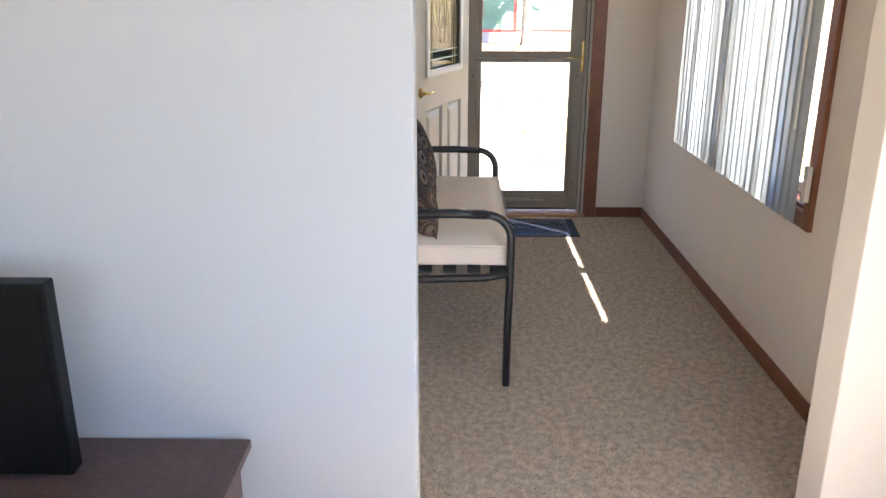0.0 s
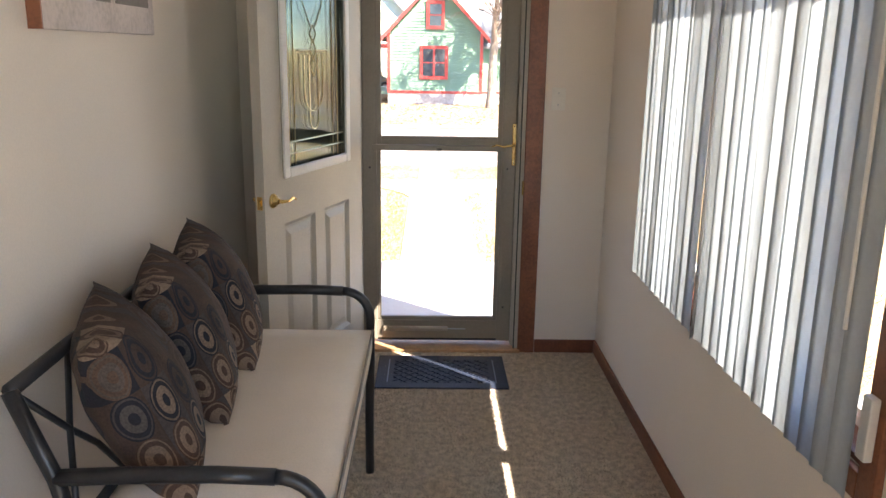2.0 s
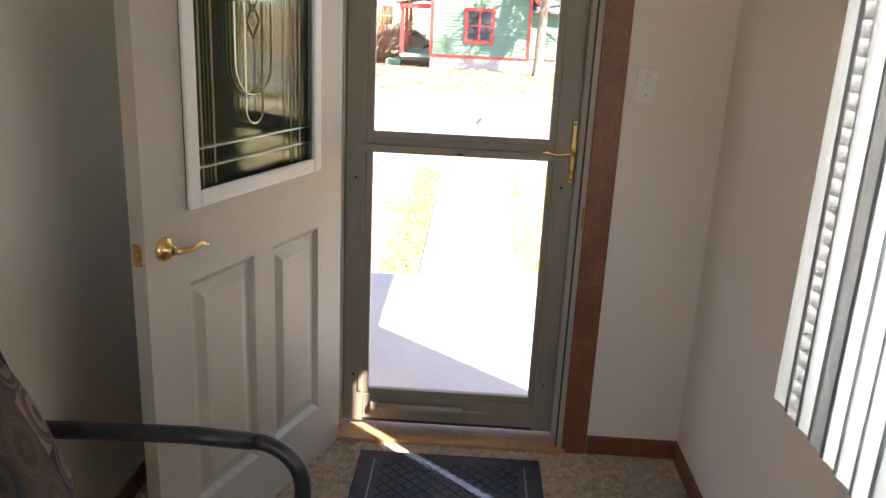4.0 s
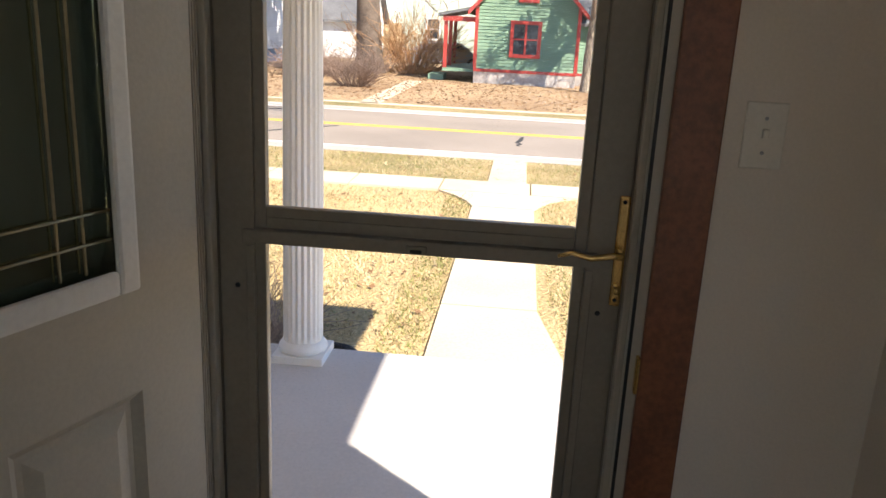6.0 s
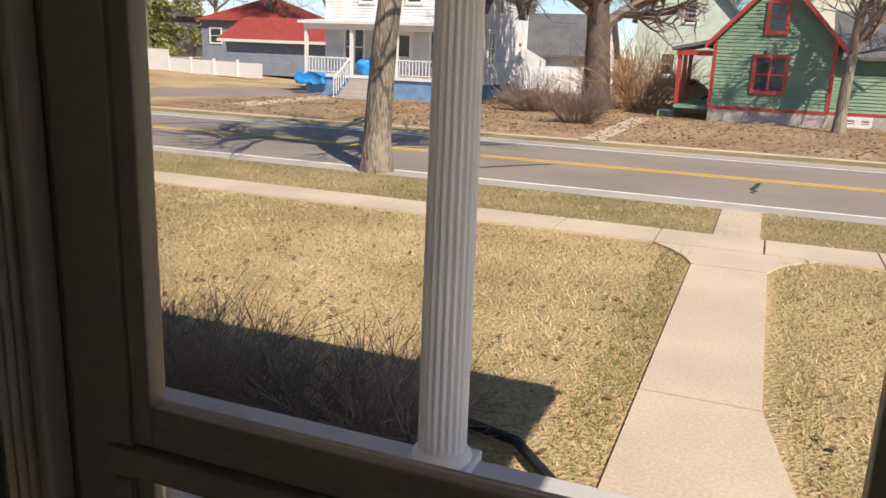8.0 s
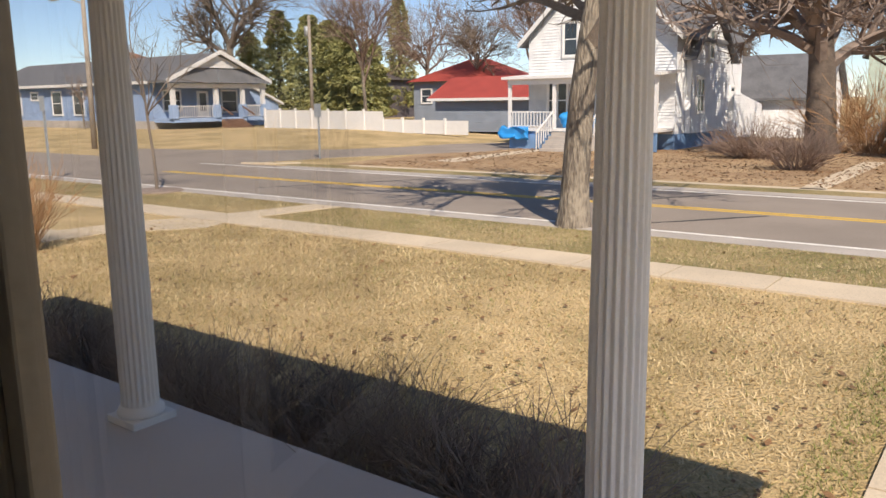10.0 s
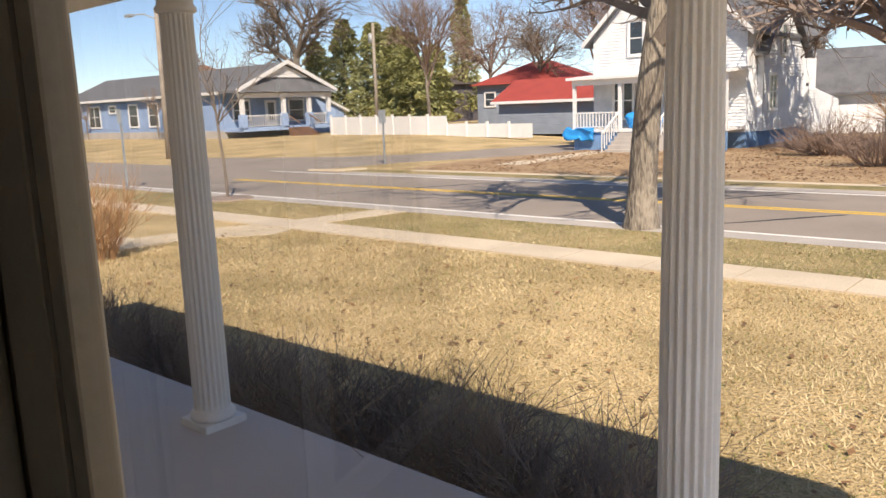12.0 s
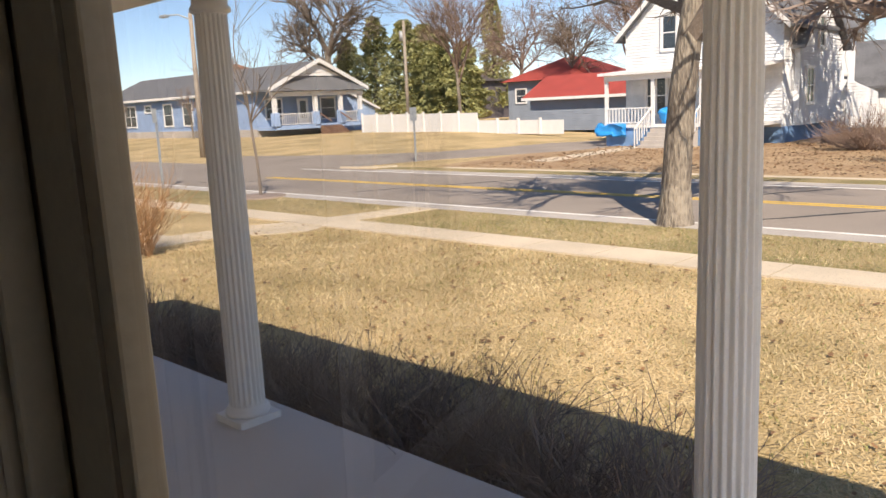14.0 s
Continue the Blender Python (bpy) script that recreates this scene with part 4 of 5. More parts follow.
bare_tree(-6.45, 12.75, 11.0, 0.265, "large bare street tree with rough grey-brown bark", 3, 5, (9, 5, 5, 4, 3), fork=0.40, lean=(0.03, 0.0), thick=1.35)
bare_tree(-18.6, 12.2, 4.2, 0.04, "thin bare sapling in a mulch ring on the verge", 5, 3, (9, 4, 3), fork=0.62, bark=TWIG, name="sapling")
bare_tree(2.55, 30.0, 9.5, 0.2, "pale bare tree beside the green house", 8, 5, (8, 5, 5, 4, 3), fork=0.38, spread=(25, 70))
bare_tree(-6.9, 35.0, 16, 0.62, "massive bare tree with a dark rough trunk", 12, 5, (8, 6, 5, 4, 3), fork=0.30, bark=BARK_DARK, twig=TWIG_DARK, spread=(25, 60))
bare_tree(-70, 56, 21, 0.5, "tall bare tree behind the blue house", 14, 5, (8, 6, 5, 4, 3), fork=0.36)
bare_tree(-38, 42, 9.5, 0.14, "slim reddish bare tree beside the white fence", 17, 5, (10, 6, 5, 4, 3), fork=0.45, twig=TWIG_RED, spread=(15, 45))
for k, (x, y, h) in enumerate(((-48, 62, 15), (-41, 60, 14), (-33, 58, 15), (-27, 62, 13), (-20, 70, 18), (-100, 62, 12), (-4, 70, 14), (4, 66, 15), (-10, 85, 16))):
    bare_tree(x, y, h, 0.22, "distant bare leafless tree behind the houses", 30 + k, 5, (8, 6, 5, 4, 3), fork=0.36, twig=TWIG_RED if k in (0, 2) else TWIG)
for k, (x, y, h, w) in enumerate(((-74, 62, 10, 7), (-69, 62, 12, 8), (-63, 61, 11, 8), (-58, 59, 10, 7), (-54, 57, 9, 6.5), (-50, 56, 7.5, 6), (-63, 76, 19, 6))):
    evergreen(x, y, h, w, "yellowish-green evergreen behind the blue house" if k < 6 else "tall dark pine behind the evergreens", 60 + k, count=7000, size=0.30, taper=0.55 if k < 6 else 0.9)
evergreen(-33.5, 46, 3.2, 2.6, "low green evergreen bush near the fence", 77, "evergreen_bush", 500, 0.3)
budding = evergreen(-14.2, 6.2, 1.15, 0.8, "yellow-green budding shrub beside the neighbouring walk", 78, "budding_shrub", 260, 0.07, 0.5)
for ob in budding.children:
    if ob.name.startswith("crown"):
        ob.data.materials[0] = mat("yellow_green_leaf", (0.48, 0.50, 0.10), 0.7, 0.3, 4, 20, 0, c2=(0.25, 0.30, 0.06))
        ob["label"] = "small yellow-green leaves"
for k in range(13):
    x = -8.8 + k * 0.60
    shrub(x, 3.05 + random.uniform(-0.12, 0.12), 0.70 * random.uniform(0.8, 1.15), 90, "leafless dark-twigged shrub below the porch", 100 + k, TWIG_DARK, 0.0052, spread=1.2, kids=10)
shrub(-12.7, 5.75, 1.35, 110, "tan leafless shrub in the lawn", 120, TWIG_TAN, 0.007, spread=0.38, kids=5)
shrub(-5.8, 26.6, 1.5, 120, "reddish leafless shrub across the road", 121, TWIG_RED, 0.012, spread=1.0, wide=1.3, kids=5)
shrub(-8.4, 31, 1.6, 160, "mounded reddish leafless shrub", 122, TWIG_RED, 0.012, spread=1.5, wide=1.6, kids=5)
shrub(-5.2, 36, 3.2, 160, "tall tan leafless thicket", 123, TWIG_TAN, 0.018, spread=1.0, wide=1.4, kids=5)
for x, y in ((-62, 34.5), (-76, 35)):
    bare_tree(x, y, 4.5, 0.07, "small bare ornamental tree by the blue house", 140 + int(-x), 3, (9, 5, 4), fork=0.4, twig=TWIG_DARK)


# ---- houses ----
def wall_win(parent, m, w, h, trim, sub=1, kind="window"):
    """A window with frame, sill and panes, facing -y at m."""
    fr = part("window", frame_ring(-w / 2 - 0.1, w / 2 + 0.1, -0.1, h + 0.1, 0.1, -0.06, 0.02, 0), trim, parent)
    fr.matrix_basis = m
    for k in range(sub):
        a, b = -w / 2 + k * w / sub, -w / 2 + (k + 1) * w / sub
        part("pane", box(a + 0.03, b - 0.03, -0.012, 0.01, 0.02, h - 0.02), PANE, fr)
        part("frame", frame_ring(a, b, 0, h, 0.04, -0.035, 0.005, 0), trim, fr)
        part("meeting_rail", box(a + 0.04, b - 0.04, -0.03, 0.0, h / 2 - 0.025, h / 2 + 0.025), trim, fr)
    return fr


def gable_body(w, d, eave, apex):
    """Front gable towards -y, w wide and d deep, from z 0."""
    outline = [(-w / 2, 0, 0), (w / 2, 0, 0), (w / 2, 0, eave), (0, 0, apex), (-w / 2, 0, eave)]
    return poly(outline, d, (0, 1, 0))


def gable_roof(w, d, eave, apex, over=0.35, front=0.35, th=0.14):
    sl = (apex - eave) / (w / 2)
    e = eave - over * sl
    out = [(-w / 2 - over, -front, e), (0, -front, apex), (w / 2 + over, -front, e), (w / 2 + over, -front, e + th), (0, -front, apex + th), (-w / 2 - over, -front, e + th)]
    return poly(out, d + 2 * front, (0, 1, 0))


def rake(w, eave, apex, over, y, side, material, parent, h=0.2):
    sl = (apex - eave) / (w / 2)
    x1 = side * (w / 2 + over)
    e = eave - over * sl
    part("bargeboard", poly([(0, y, apex - 0.06), (x1, y, e - 0.06), (x1, y, e + h - 0.06), (0, y, apex + h - 0.06)], 0.05, (0, -1, 0)), material, parent)


def railing(parent, x0, x1, y0, y1, z, h=0.75, step=0.16, material=None):
    material = material or VINYL
    dx, dy = x1 - x0, y1 - y0
    ln = math.hypot(dx, dy)
    n = max(2, int(ln / step))
    r = part("railing", tube([(x0, y0, z + h), (x1, y1, z + h)], 0.045, 4), material, parent)
    part("lower_rail", tube([(x0, y0, z + 0.1), (x1, y1, z + 0.1)], 0.035, 4), material, r)
    for k in range(n + 1):
        f = k / n
        part("baluster", box(x0 + dx * f - 0.02, x0 + dx * f + 0.02, y0 + dy * f - 0.02, y0 + dy * f + 0.02, z + 0.1, z + h), material, r)
    return r


def clapboards(parent, m, width_at, z0, z1, board, material, name="clapboards"):
    """Lapped boards on a wall that faces -y; width_at(z) gives its left and right ends."""
    v, f = [], []
    z = z0
    while z < z1 - board * 0.5:
        a, b = width_at(z), width_at(min(z + board, z1))
        if a[1] - a[0] > 0.2:
            n = len(v)
            v.extend([(a[0], -0.034, z), (a[1], -0.034, z), (b[1], -0.004, z + board), (b[0], -0.004, z + board), (a[0], 0, z), (a[1], 0, z)])
            f.extend([(n, n + 1, n + 2, n + 3), (n, n + 4, n + 5, n + 1)])
        z += board
    p = part(name, (v, f), material, parent)
    p.matrix_basis = m
    return p


def gable_width(w, eave, apex):
    return lambda z: (-w / 2, w / 2) if z <= eave else (-w / 2 * (apex - z) / (apex - eave), w / 2 * (apex - z) / (apex - eave))


# green house with red trim
gh = thing("green_house", "small green clapboard house with red trim", "house", 0.15, 31.8, G)
W, E_, A_ = 4.1, 3.1, 5.3
part("wall", gable_body(W, 8, E_, A_), S_GREEN, gh)
part("foundation", box(-W / 2 - 0.03, W / 2 + 0.03, -0.04, 8, 0, 0.48), STONE_FOUND, gh)
part("water_table", box(-W / 2 - 0.04, W / 2 + 0.04, -0.06, 0, 0.48, 0.6), RED_TRIM, gh)
for s in (-1, 1):
    part("corner_board", box(s * W / 2 - 0.07, s * W / 2 + 0.07, -0.05, 0.05, 0.6, E_), RED_TRIM, gh)
    rake(W, E_, A_, 0.35, -0.36, s, RED_TRIM, gh)
part("roof", gable_roof(W, 8, E_, A_), ROOF_GREY, gh)
clapboards(gh, pose(0, -0.002, 0), gable_width(W - 0.14, E_, A_), 0.6, A_ - 0.1, 0.13, S_GREEN)
clapboards(gh, pose(W / 2 + 2.5, 1.198, 0), lambda z: (-2.5, 2.5), 0.55, 2.45, 0.13, S_GREEN)
wall_win(gh, pose(-0.05, -0.03, 1.2), 1.05, 1.25, RED_TRIM, 2)
wall_win(gh, pose(0, -0.03, 3.35), 0.6, 1.0, RED_TRIM, 1)
part("side_wing", box(W / 2, W / 2 + 5, 1.2, 6, 0.45, 2.5), S_GREEN, gh)
part("wing_foundation", box(W / 2, W / 2 + 5, 1.15, 6, 0, 0.45), STONE_FOUND, gh)
part("wing_band", box(W / 2, W / 2 + 5, 1.13, 1.2, 0.45, 0.55), RED_TRIM, gh)
part("wing_roof", poly([(W / 2, 0.8, 2.45), (W / 2 + 5.3, 0.8, 2.45), (W / 2 + 5.3, 3.6, 4.2), (W / 2, 3.6, 4.2)], 0.12, (0, 0, 1)), ROOF_GREY, gh)
for k in range(2):
    wall_win(gh, pose(W / 2 + 0.9 + 0.5 * k, 1.14, 0.1), 0.3, 0.2, VINYL, 1)
porch = part("side_porch", box(-W / 2 - 1.35, -W / 2, 0.3, 5, 0.42, 0.55), S_GREEN, gh)
part("porch_roof", poly([(-W / 2 - 1.6, 0.1, 2.6), (-W / 2, 0.1, 2.95), (-W / 2, 5.2, 2.95), (-W / 2 - 1.6, 5.2, 2.6)], 0.12, (0, 0, 1)), ROOF_GREY, gh)
part("porch_beam", box(-W / 2 - 1.4, -W / 2, 0.2, 0.34, 2.42, 2.62), RED_TRIM, gh)
for y in (0.3, 2.4, 4.6):
    part("porch_post", box(-W / 2 - 1.35, -W / 2 - 1.2, y, y + 0.15, 0.55, 2.5), RED_TRIM, gh)
part("porch_steps", box(-W / 2 - 2.0, -W / 2 - 1.35, 0.8, 2.2, 0, 0.25), S_GREEN, gh)

# white farmhouse: front gable, full-width porch, cross gable to the side
wh = thing("white_house", "white clapboard two-storey house with a porch", "house", -16.6, 34.6, G)
W, E_, A_ = 7.5, 5.2, 8.8
part("wall", gable_body(W, 9.5, E_, A_), S_WHITE, wh)
part("roof", gable_roof(W, 9.5, E_, A_, 0.4, 0.4), ROOF_GREY, wh)
for s in (-1, 1):
    rake(W, E_, A_, 0.4, -0.42, s, VINYL, wh, 0.25)
part("foundation", box(-W / 2 - 0.03, W / 2 + 0.03, -0.03, 9.5, 0, 0.7), BLUE_FOUND, wh)
part("cross_gable", poly([(W / 2 + 0.02, 1.2, 0.7), (W / 2 + 0.02, 6.6, 0.7), (W / 2 + 0.02, 6.6, 4.2), (W / 2 + 0.02, 3.9, 6.4), (W / 2 + 0.02, 1.2, 4.2)], 0.25, (1, 0, 0)), S_WHITE, wh)
part("cross_roof", poly([(0, 0.8, 3.95), (0, 3.9, 6.5), (0, 7.0, 3.95), (0, 7.0, 4.1), (0, 3.9, 6.65), (0, 0.8, 4.1)], W / 2 + 0.6, (1, 0, 0)), ROOF_GREY, wh)
turn = Matrix.Rotation(radians(90), 4, "Z")
clapboards(wh, pose(0, -0.002, 0), gable_width(W, E_, A_), 0.7, A_ - 0.1, 0.14, S_WHITE)
clapboards(wh, Matrix.Translation((W / 2 + 0.272, 3.9, 0)) @ turn, gable_width(5.4, 4.2, 6.4), 0.7, 6.3, 0.14, S_WHITE)
clapboards(wh, Matrix.Translation((W / 2 + 0.402, 9.6, 0)) @ turn, lambda z: (-2.6, 2.6 if z < 1.9 else 2.6 - (z - 1.9) * 7), 0.3, 2.5, 0.14, S_WHITE)
wall_win(wh, Matrix.Translation((W / 2 + 0.31, 2.3, 1.65)) @ turn, 0.85, 1.5, VINYL, 2)
wall_win(wh, Matrix.Translation((W / 2 + 0.31, 3.6, 4.1)) @ turn, 0.6, 1.3, VINYL, 1)
wall_win(wh, Matrix.Translation((W / 2 + 0.02, 8.0, 1.9)) @ turn, 0.7, 0.9, VINYL, 1)
part("lean_to", poly([(W / 2 - 1, 7.0, 0.3), (W / 2 - 1, 12.2, 0.3), (W / 2 - 1, 12.2, 1.9), (W / 2 - 1, 7.0, 2.6)], 1.4, (1, 0, 0)), S_WHITE, wh)
wall_win(wh, pose(-1.45, -0.04, 4.35), 0.7, 1.5, VINYL, 1)
wall_win(wh, pose(1.0, -0.04, 4.35), 0.7, 1.5, VINYL, 1)
wall_win(wh, pose(-2.1, -0.04, 1.4), 1.0, 1.7, VINYL, 2)
wall_win(wh, pose(2.4, -0.04, 1.4), 1.0, 1.7, VINYL, 1)
dr = part("door", box(0.05, 1.0, -0.06, 0, 0.95, 3.05), VINYL, wh)
part("door_pane", box(0.25, 0.8, -0.08, -0.06, 1.9, 2.85), PANE, dr)
part("porch_deck", box(-W / 2, W / 2, -2.0, 0, 0.85, 0.98), VINYL, wh)
part("porch_skirt", box(-W / 2 + 0.05, W / 2 - 0.05, -1.9, -1.8, 0, 0.85), BLUE_FOUND, wh)
part("porch_roof", poly([(-W / 2 - 0.2, -2.25, 3.25), (W / 2 + 0.2, -2.25, 3.25), (W / 2 + 0.2, 0, 3.4), (-W / 2 - 0.2, 0, 3.4)], 0.12, (0, 0, 1)), VINYL, wh)
part("porch_beam", box(-W / 2, W / 2, -2.0, -1.85, 3.0, 3.25), VINYL, wh)
for x in (-W / 2 + 0.1, -1.25, 1.05, W / 2 - 0.1):
    part("porch_post", box(x - 0.07, x + 0.07, -2.0, -1.86, 0.98, 3.0), VINYL, wh)
railing(wh, -W / 2 + 0.1, -1.3, -1.95, -1.95, 0.98)
railing(wh, 1.05, W / 2 - 0.1, -1.95, -1.95, 0.98)
for k in range(5):
    part("step", box(-1.2, 0.95, -2.0 - 0.28 * (k + 1), -2.0 - 0.28 * k, 0, 0.82 - 0.17 * k), gutter, wh)
for x in (-1.28, 1.03):
    r = part("step_rail", tube([(x, -2.0, 1.75), (x, -3.5, 0.85)], 0.045, 4), VINYL, wh)
    for k in range(8):
        f = k / 7
        part("baluster", box(x - 0.02, x + 0.02, -2.0 - 1.5 * f - 0.02, -2.0 - 1.5 * f + 0.02, 0.95 - 0.9 * f, 1.75 - 0.9 * f), VINYL, r)


def tarp(x, y, z, w, d, h, seed):
    bm = box(-w / 2, w / 2, -d / 2, d / 2, -h / 2, h / 2)
    bmesh.ops.subdivide_edges(bm, edges=bm.edges[:], cuts=9, use_grid_fill=True)
    for v in bm.verts:
        p = v.co * 2.2 + Vector((seed, 0, 0))
        v.co += Vector((0.25 * w * noise.noise(p), 0.5 * d * noise.noise(p + Vector((5, 1, 0))), 0.35 * h * noise.noise(p * 1.3 + Vector((0, 9, 0)))))
    t = single("tarp", bm, TARP, "crumpled bright blue tarp on the white house porch", "tarp", group="porch tarps", smooth=True)
    t.matrix_basis = pose(x, y, z)


tarp(-19.9, 32.5, 0.04, 1.3, 0.3, 0.55, 1)
tarp(-17.1, 33.3, 0.59, 1.5, 0.4, 0.65, 4)

# blue house with gabled porch
bh = thing("blue_house", "blue ranch house with white-trimmed gabled porch", "house", -54.1, 35.7, ground_z(-53, 38) - 0.1)
part("wall", box(-27, 0, 0, 8.8, 0, 3.6), S_BLUE, bh)
part("foundation", box(-27.05, 0.05, -0.05, 8.85, 0, 0.7), gutter, bh)
bz = 3.6
part("roof", poly([(0.3, -0.5, bz - 0.05), (0.3, 4.4, 5.7), (0.3, 9.3, bz - 0.05), (0.3, 9.3, bz + 0.15), (0.3, 4.4, 5.9), (0.3, -0.5, bz + 0.15)], 27.8, (-1, 0, 0)), ROOF_GREY, bh)
part("gutter_board", box(-27.4, 0.3, -0.55, -0.5, bz - 0.1, bz + 0.12), VINYL, bh)
for y0, y1, z0, z1 in ((-0.6, 4.4, bz - 0.1, 5.75), (9.4, 4.4, bz - 0.1, 5.75)):
    part("bargeboard", poly([(2.8, y0, z0), (2.8, y1, z1), (2.8, y1, z1 + 0.32), (2.8, y0, z0 + 0.32)], 0.08, (1, 0, 0)), VINYL, bh)
part("porch_roof", poly([(2.8, -0.5, bz - 0.05), (2.8, 4.4, 5.7), (2.8, 9.3, bz - 0.05), (2.8, 9.3, bz + 0.15), (2.8, 4.4, 5.9), (2.8, -0.5, bz + 0.15)], 2.6, (-1, 0, 0)), ROOF_GREY, bh)
part("pediment", poly([(2.5, 1.8, 4.7), (2.5, 7.0, 4.7), (2.5, 4.4, 5.6)], 0.1, (-1, 0, 0)), VINYL, bh)
part("pent_roof", poly([(3.0, -0.4, bz - 0.05), (3.0, 9.2, bz - 0.05), (2.4, 7.6, 4.65), (2.4, 1.2, 4.65)], 0.1, (-1, 0, 0)), ROOF_GREY, bh)
part("porch_beam", box(2.3, 2.6, -0.2, 9.0, bz - 0.45, bz - 0.1), VINYL, bh)
part("porch_deck", box(0, 2.6, 0, 8.8, 0.6, 0.9), S_BLUE, bh)
for y in (0.1, 4.0, 6.6, 8.7):
    part("porch_post", box(2.3, 2.6, y - 0.15, y + 0.15, 0.9, bz - 0.4), VINYL, bh)
    part("post_base", box(2.2, 2.7, y - 0.25, y + 0.25, 0.9, 1.9), S_BLUE, bh)
railing(bh, 2.45, 2.45, 0.3, 3.8, 0.9, 0.9, 0.2)
railing(bh, 2.45, 2.45, 6.8, 8.5, 0.9, 0.9, 0.2)
for k in range(5):
    part("step", box(2.6 + 0.3 * k, 2.9 + 0.3 * k, 4.3, 6.3, 0, 0.75 - 0.15 * k), WOOD_STEP, bh)
for y in (4.25, 6.35):
    part("step_rail", tube([(2.7, y, 1.75), (4.1, y, 1.1)], 0.06, 4), WOOD_STEP, bh)
for y, w, h, z in ((1.7, 1.5, 1.5, 1.5), (7.2, 1.5, 1.7, 1.3)):
    wall_win(bh, Matrix.Translation((0.02, y, z)) @ turn, w, h, VINYL, 1)
clapboards(bh, pose(-13.5, -0.002, 0), lambda z: (-13.5, 13.5), 0.7, 3.5, 0.16, S_BLUE)
d2 = part("door", box(0, 0.06, 4.0, 5.1, 0.9, 3.0), VINYL, bh)
part("door_pane", box(0.06, 0.08, 4.25, 4.85, 1.4, 2.8), PANE, d2)
for x, w, h, z, sub in ((-21.5, 2.2, 1.9, 1.2, 2), (-17.8, 1.2, 0.6, 2.5, 1), (-14.0, 1.5, 1.9, 1.2, 1), (-10.5, 1.5, 1.9, 1.2, 1), (-5, 1.5, 1.9, 1.2, 1)):
    wall_win(bh, pose(x, -0.04, z), w, h, VINYL, sub)
part("side_gable", poly([(-0.5, 9, 0), (-0.5, 13, 0), (-0.5, 13, 1.9), (-0.5, 9, 3.6)], 5, (-1, 0, 0)), S_BLUE, bh)
part("side_roof", poly([(-0.2, 8.9, 3.7), (-0.2, 13.4, 1.8), (-0.2, 13.4, 2.0), (-0.2, 8.9, 3.9)], 5.6, (-1, 0, 0)), VINYL, bh)

# garage and red-roofed house, brown-roofed house, far houses
gg = thing("garage", "grey garage with a red roof and white gable", "garage", -33.0, 43.5, ground_z(-32, 43))
part("wall", poly([(8.5, 0, 0), (8.5, 5, 0), (8.5, 5, 2.2), (8.5, 2.5, 3.4), (8.5, 0, 2.2)], 8.5, (-1, 0, 0)), S_GREY, gg)
part("roof", poly([(8.8, -0.4, 2.05), (8.8, 2.5, 3.5), (8.8, 5.4, 2.05), (8.8, 5.4, 2.2), (8.8, 2.5, 3.65), (8.8, -0.4, 2.2)], 9.2, (-1, 0, 0)), ROOF_RED, gg)
part("gable_face", poly([(8.53, 0.2, 2.2), (8.53, 4.8, 2.2), (8.53, 2.5, 3.35)], 0.03, (1, 0, 0)), VINYL, gg)
part("garage_door", box(8.5, 8.56, 0.8, 4.2, 0, 2.0), S_CREAM, gg)
part("fascia", box(-0.4, 8.8, -0.44, -0.4, 2.02, 2.2), VINYL, gg)


def hip_house(name, label, x, y, w, d, h, top, walls, roof_m):
    t = thing(name, label, "house", x, y, ground_z(x, y))
    part("wall", box(-w / 2, w / 2, 0, d, 0, h), walls, t)
    bm = bmesh.new()
    o = 0.5
    base = [bm.verts.new(p) for p in ((-w / 2 - o, -o, h), (w / 2 + o, -o, h), (w / 2 + o, d + o, h), (-w / 2 - o, d + o, h))]
    ra, rb = bm.verts.new((-w * 0.12, d / 2, top)), bm.verts.new((w * 0.12, d / 2, top))
    for q in ((base[0], base[1], rb, ra), (base[1], base[2], rb), (base[2], base[3], ra, rb), (base[3], base[0], ra), base[::-1]):
        bm.faces.new(q)
    part("roof", bm, roof_m, t)
    for k in range(3):
        wall_win(t, pose(-w / 2 + w * (k + 0.5) / 3, -0.02, h - 1.9), 1.1, 1.2, VINYL, 1)
    return t


hip_house("red_roofed_house", "grey house with a hipped red roof", -42.0, 58, 9, 8, 3.6, 5.6, S_GREY, ROOF_RED)
br = hip_house("brown_roofed_house", "cream house with a brown hipped roof and chimney", -103, 58, 18, 12, 5.2, 9.0, S_CREAM, ROOF_BROWN)
part("chimney", box(1, 2.2, 4, 5.2, 7.5, 10.4), ROOF_BROWN, br)
hip_house("dark_house", "dark distant two-storey house", -66, 70, 8, 8, 4.4, 6.0, S_DARK, S_DARK)
for nm, lab, x, y, w, e, a, wl, rf in (("pale_green_house", "pale green gabled house behind bare trees", -5.5, 58, 7, 5.0, 8.6, S_PALE, ROOF_GREY), ("white_barn", "small white gabled building with a grey roof behind shrubs", -9.4, 50, 5, 2.4, 4.6, S_WHITE, ROOF_GREY), ("cream_house", "cream gabled house with a grey roof", 4.5, 50, 8, 4.5, 8.5, S_CREAM, ROOF_GREY)):
    t = thing(nm, lab, "house", x, y, G, 90 if nm == "white_barn" else 0)
    part("wall", gable_body(w, 9, e, a), wl, t)
    part("roof", gable_roof(w, 9, e, a), rf, t)
    wall_win(t, pose(-1.2, -0.02, 1.2), 0.9, 1.4, VINYL, 1)
    wall_win(t, pose(0, -0.02, e - 0.3), 0.8, 1.3, VINYL, 1)

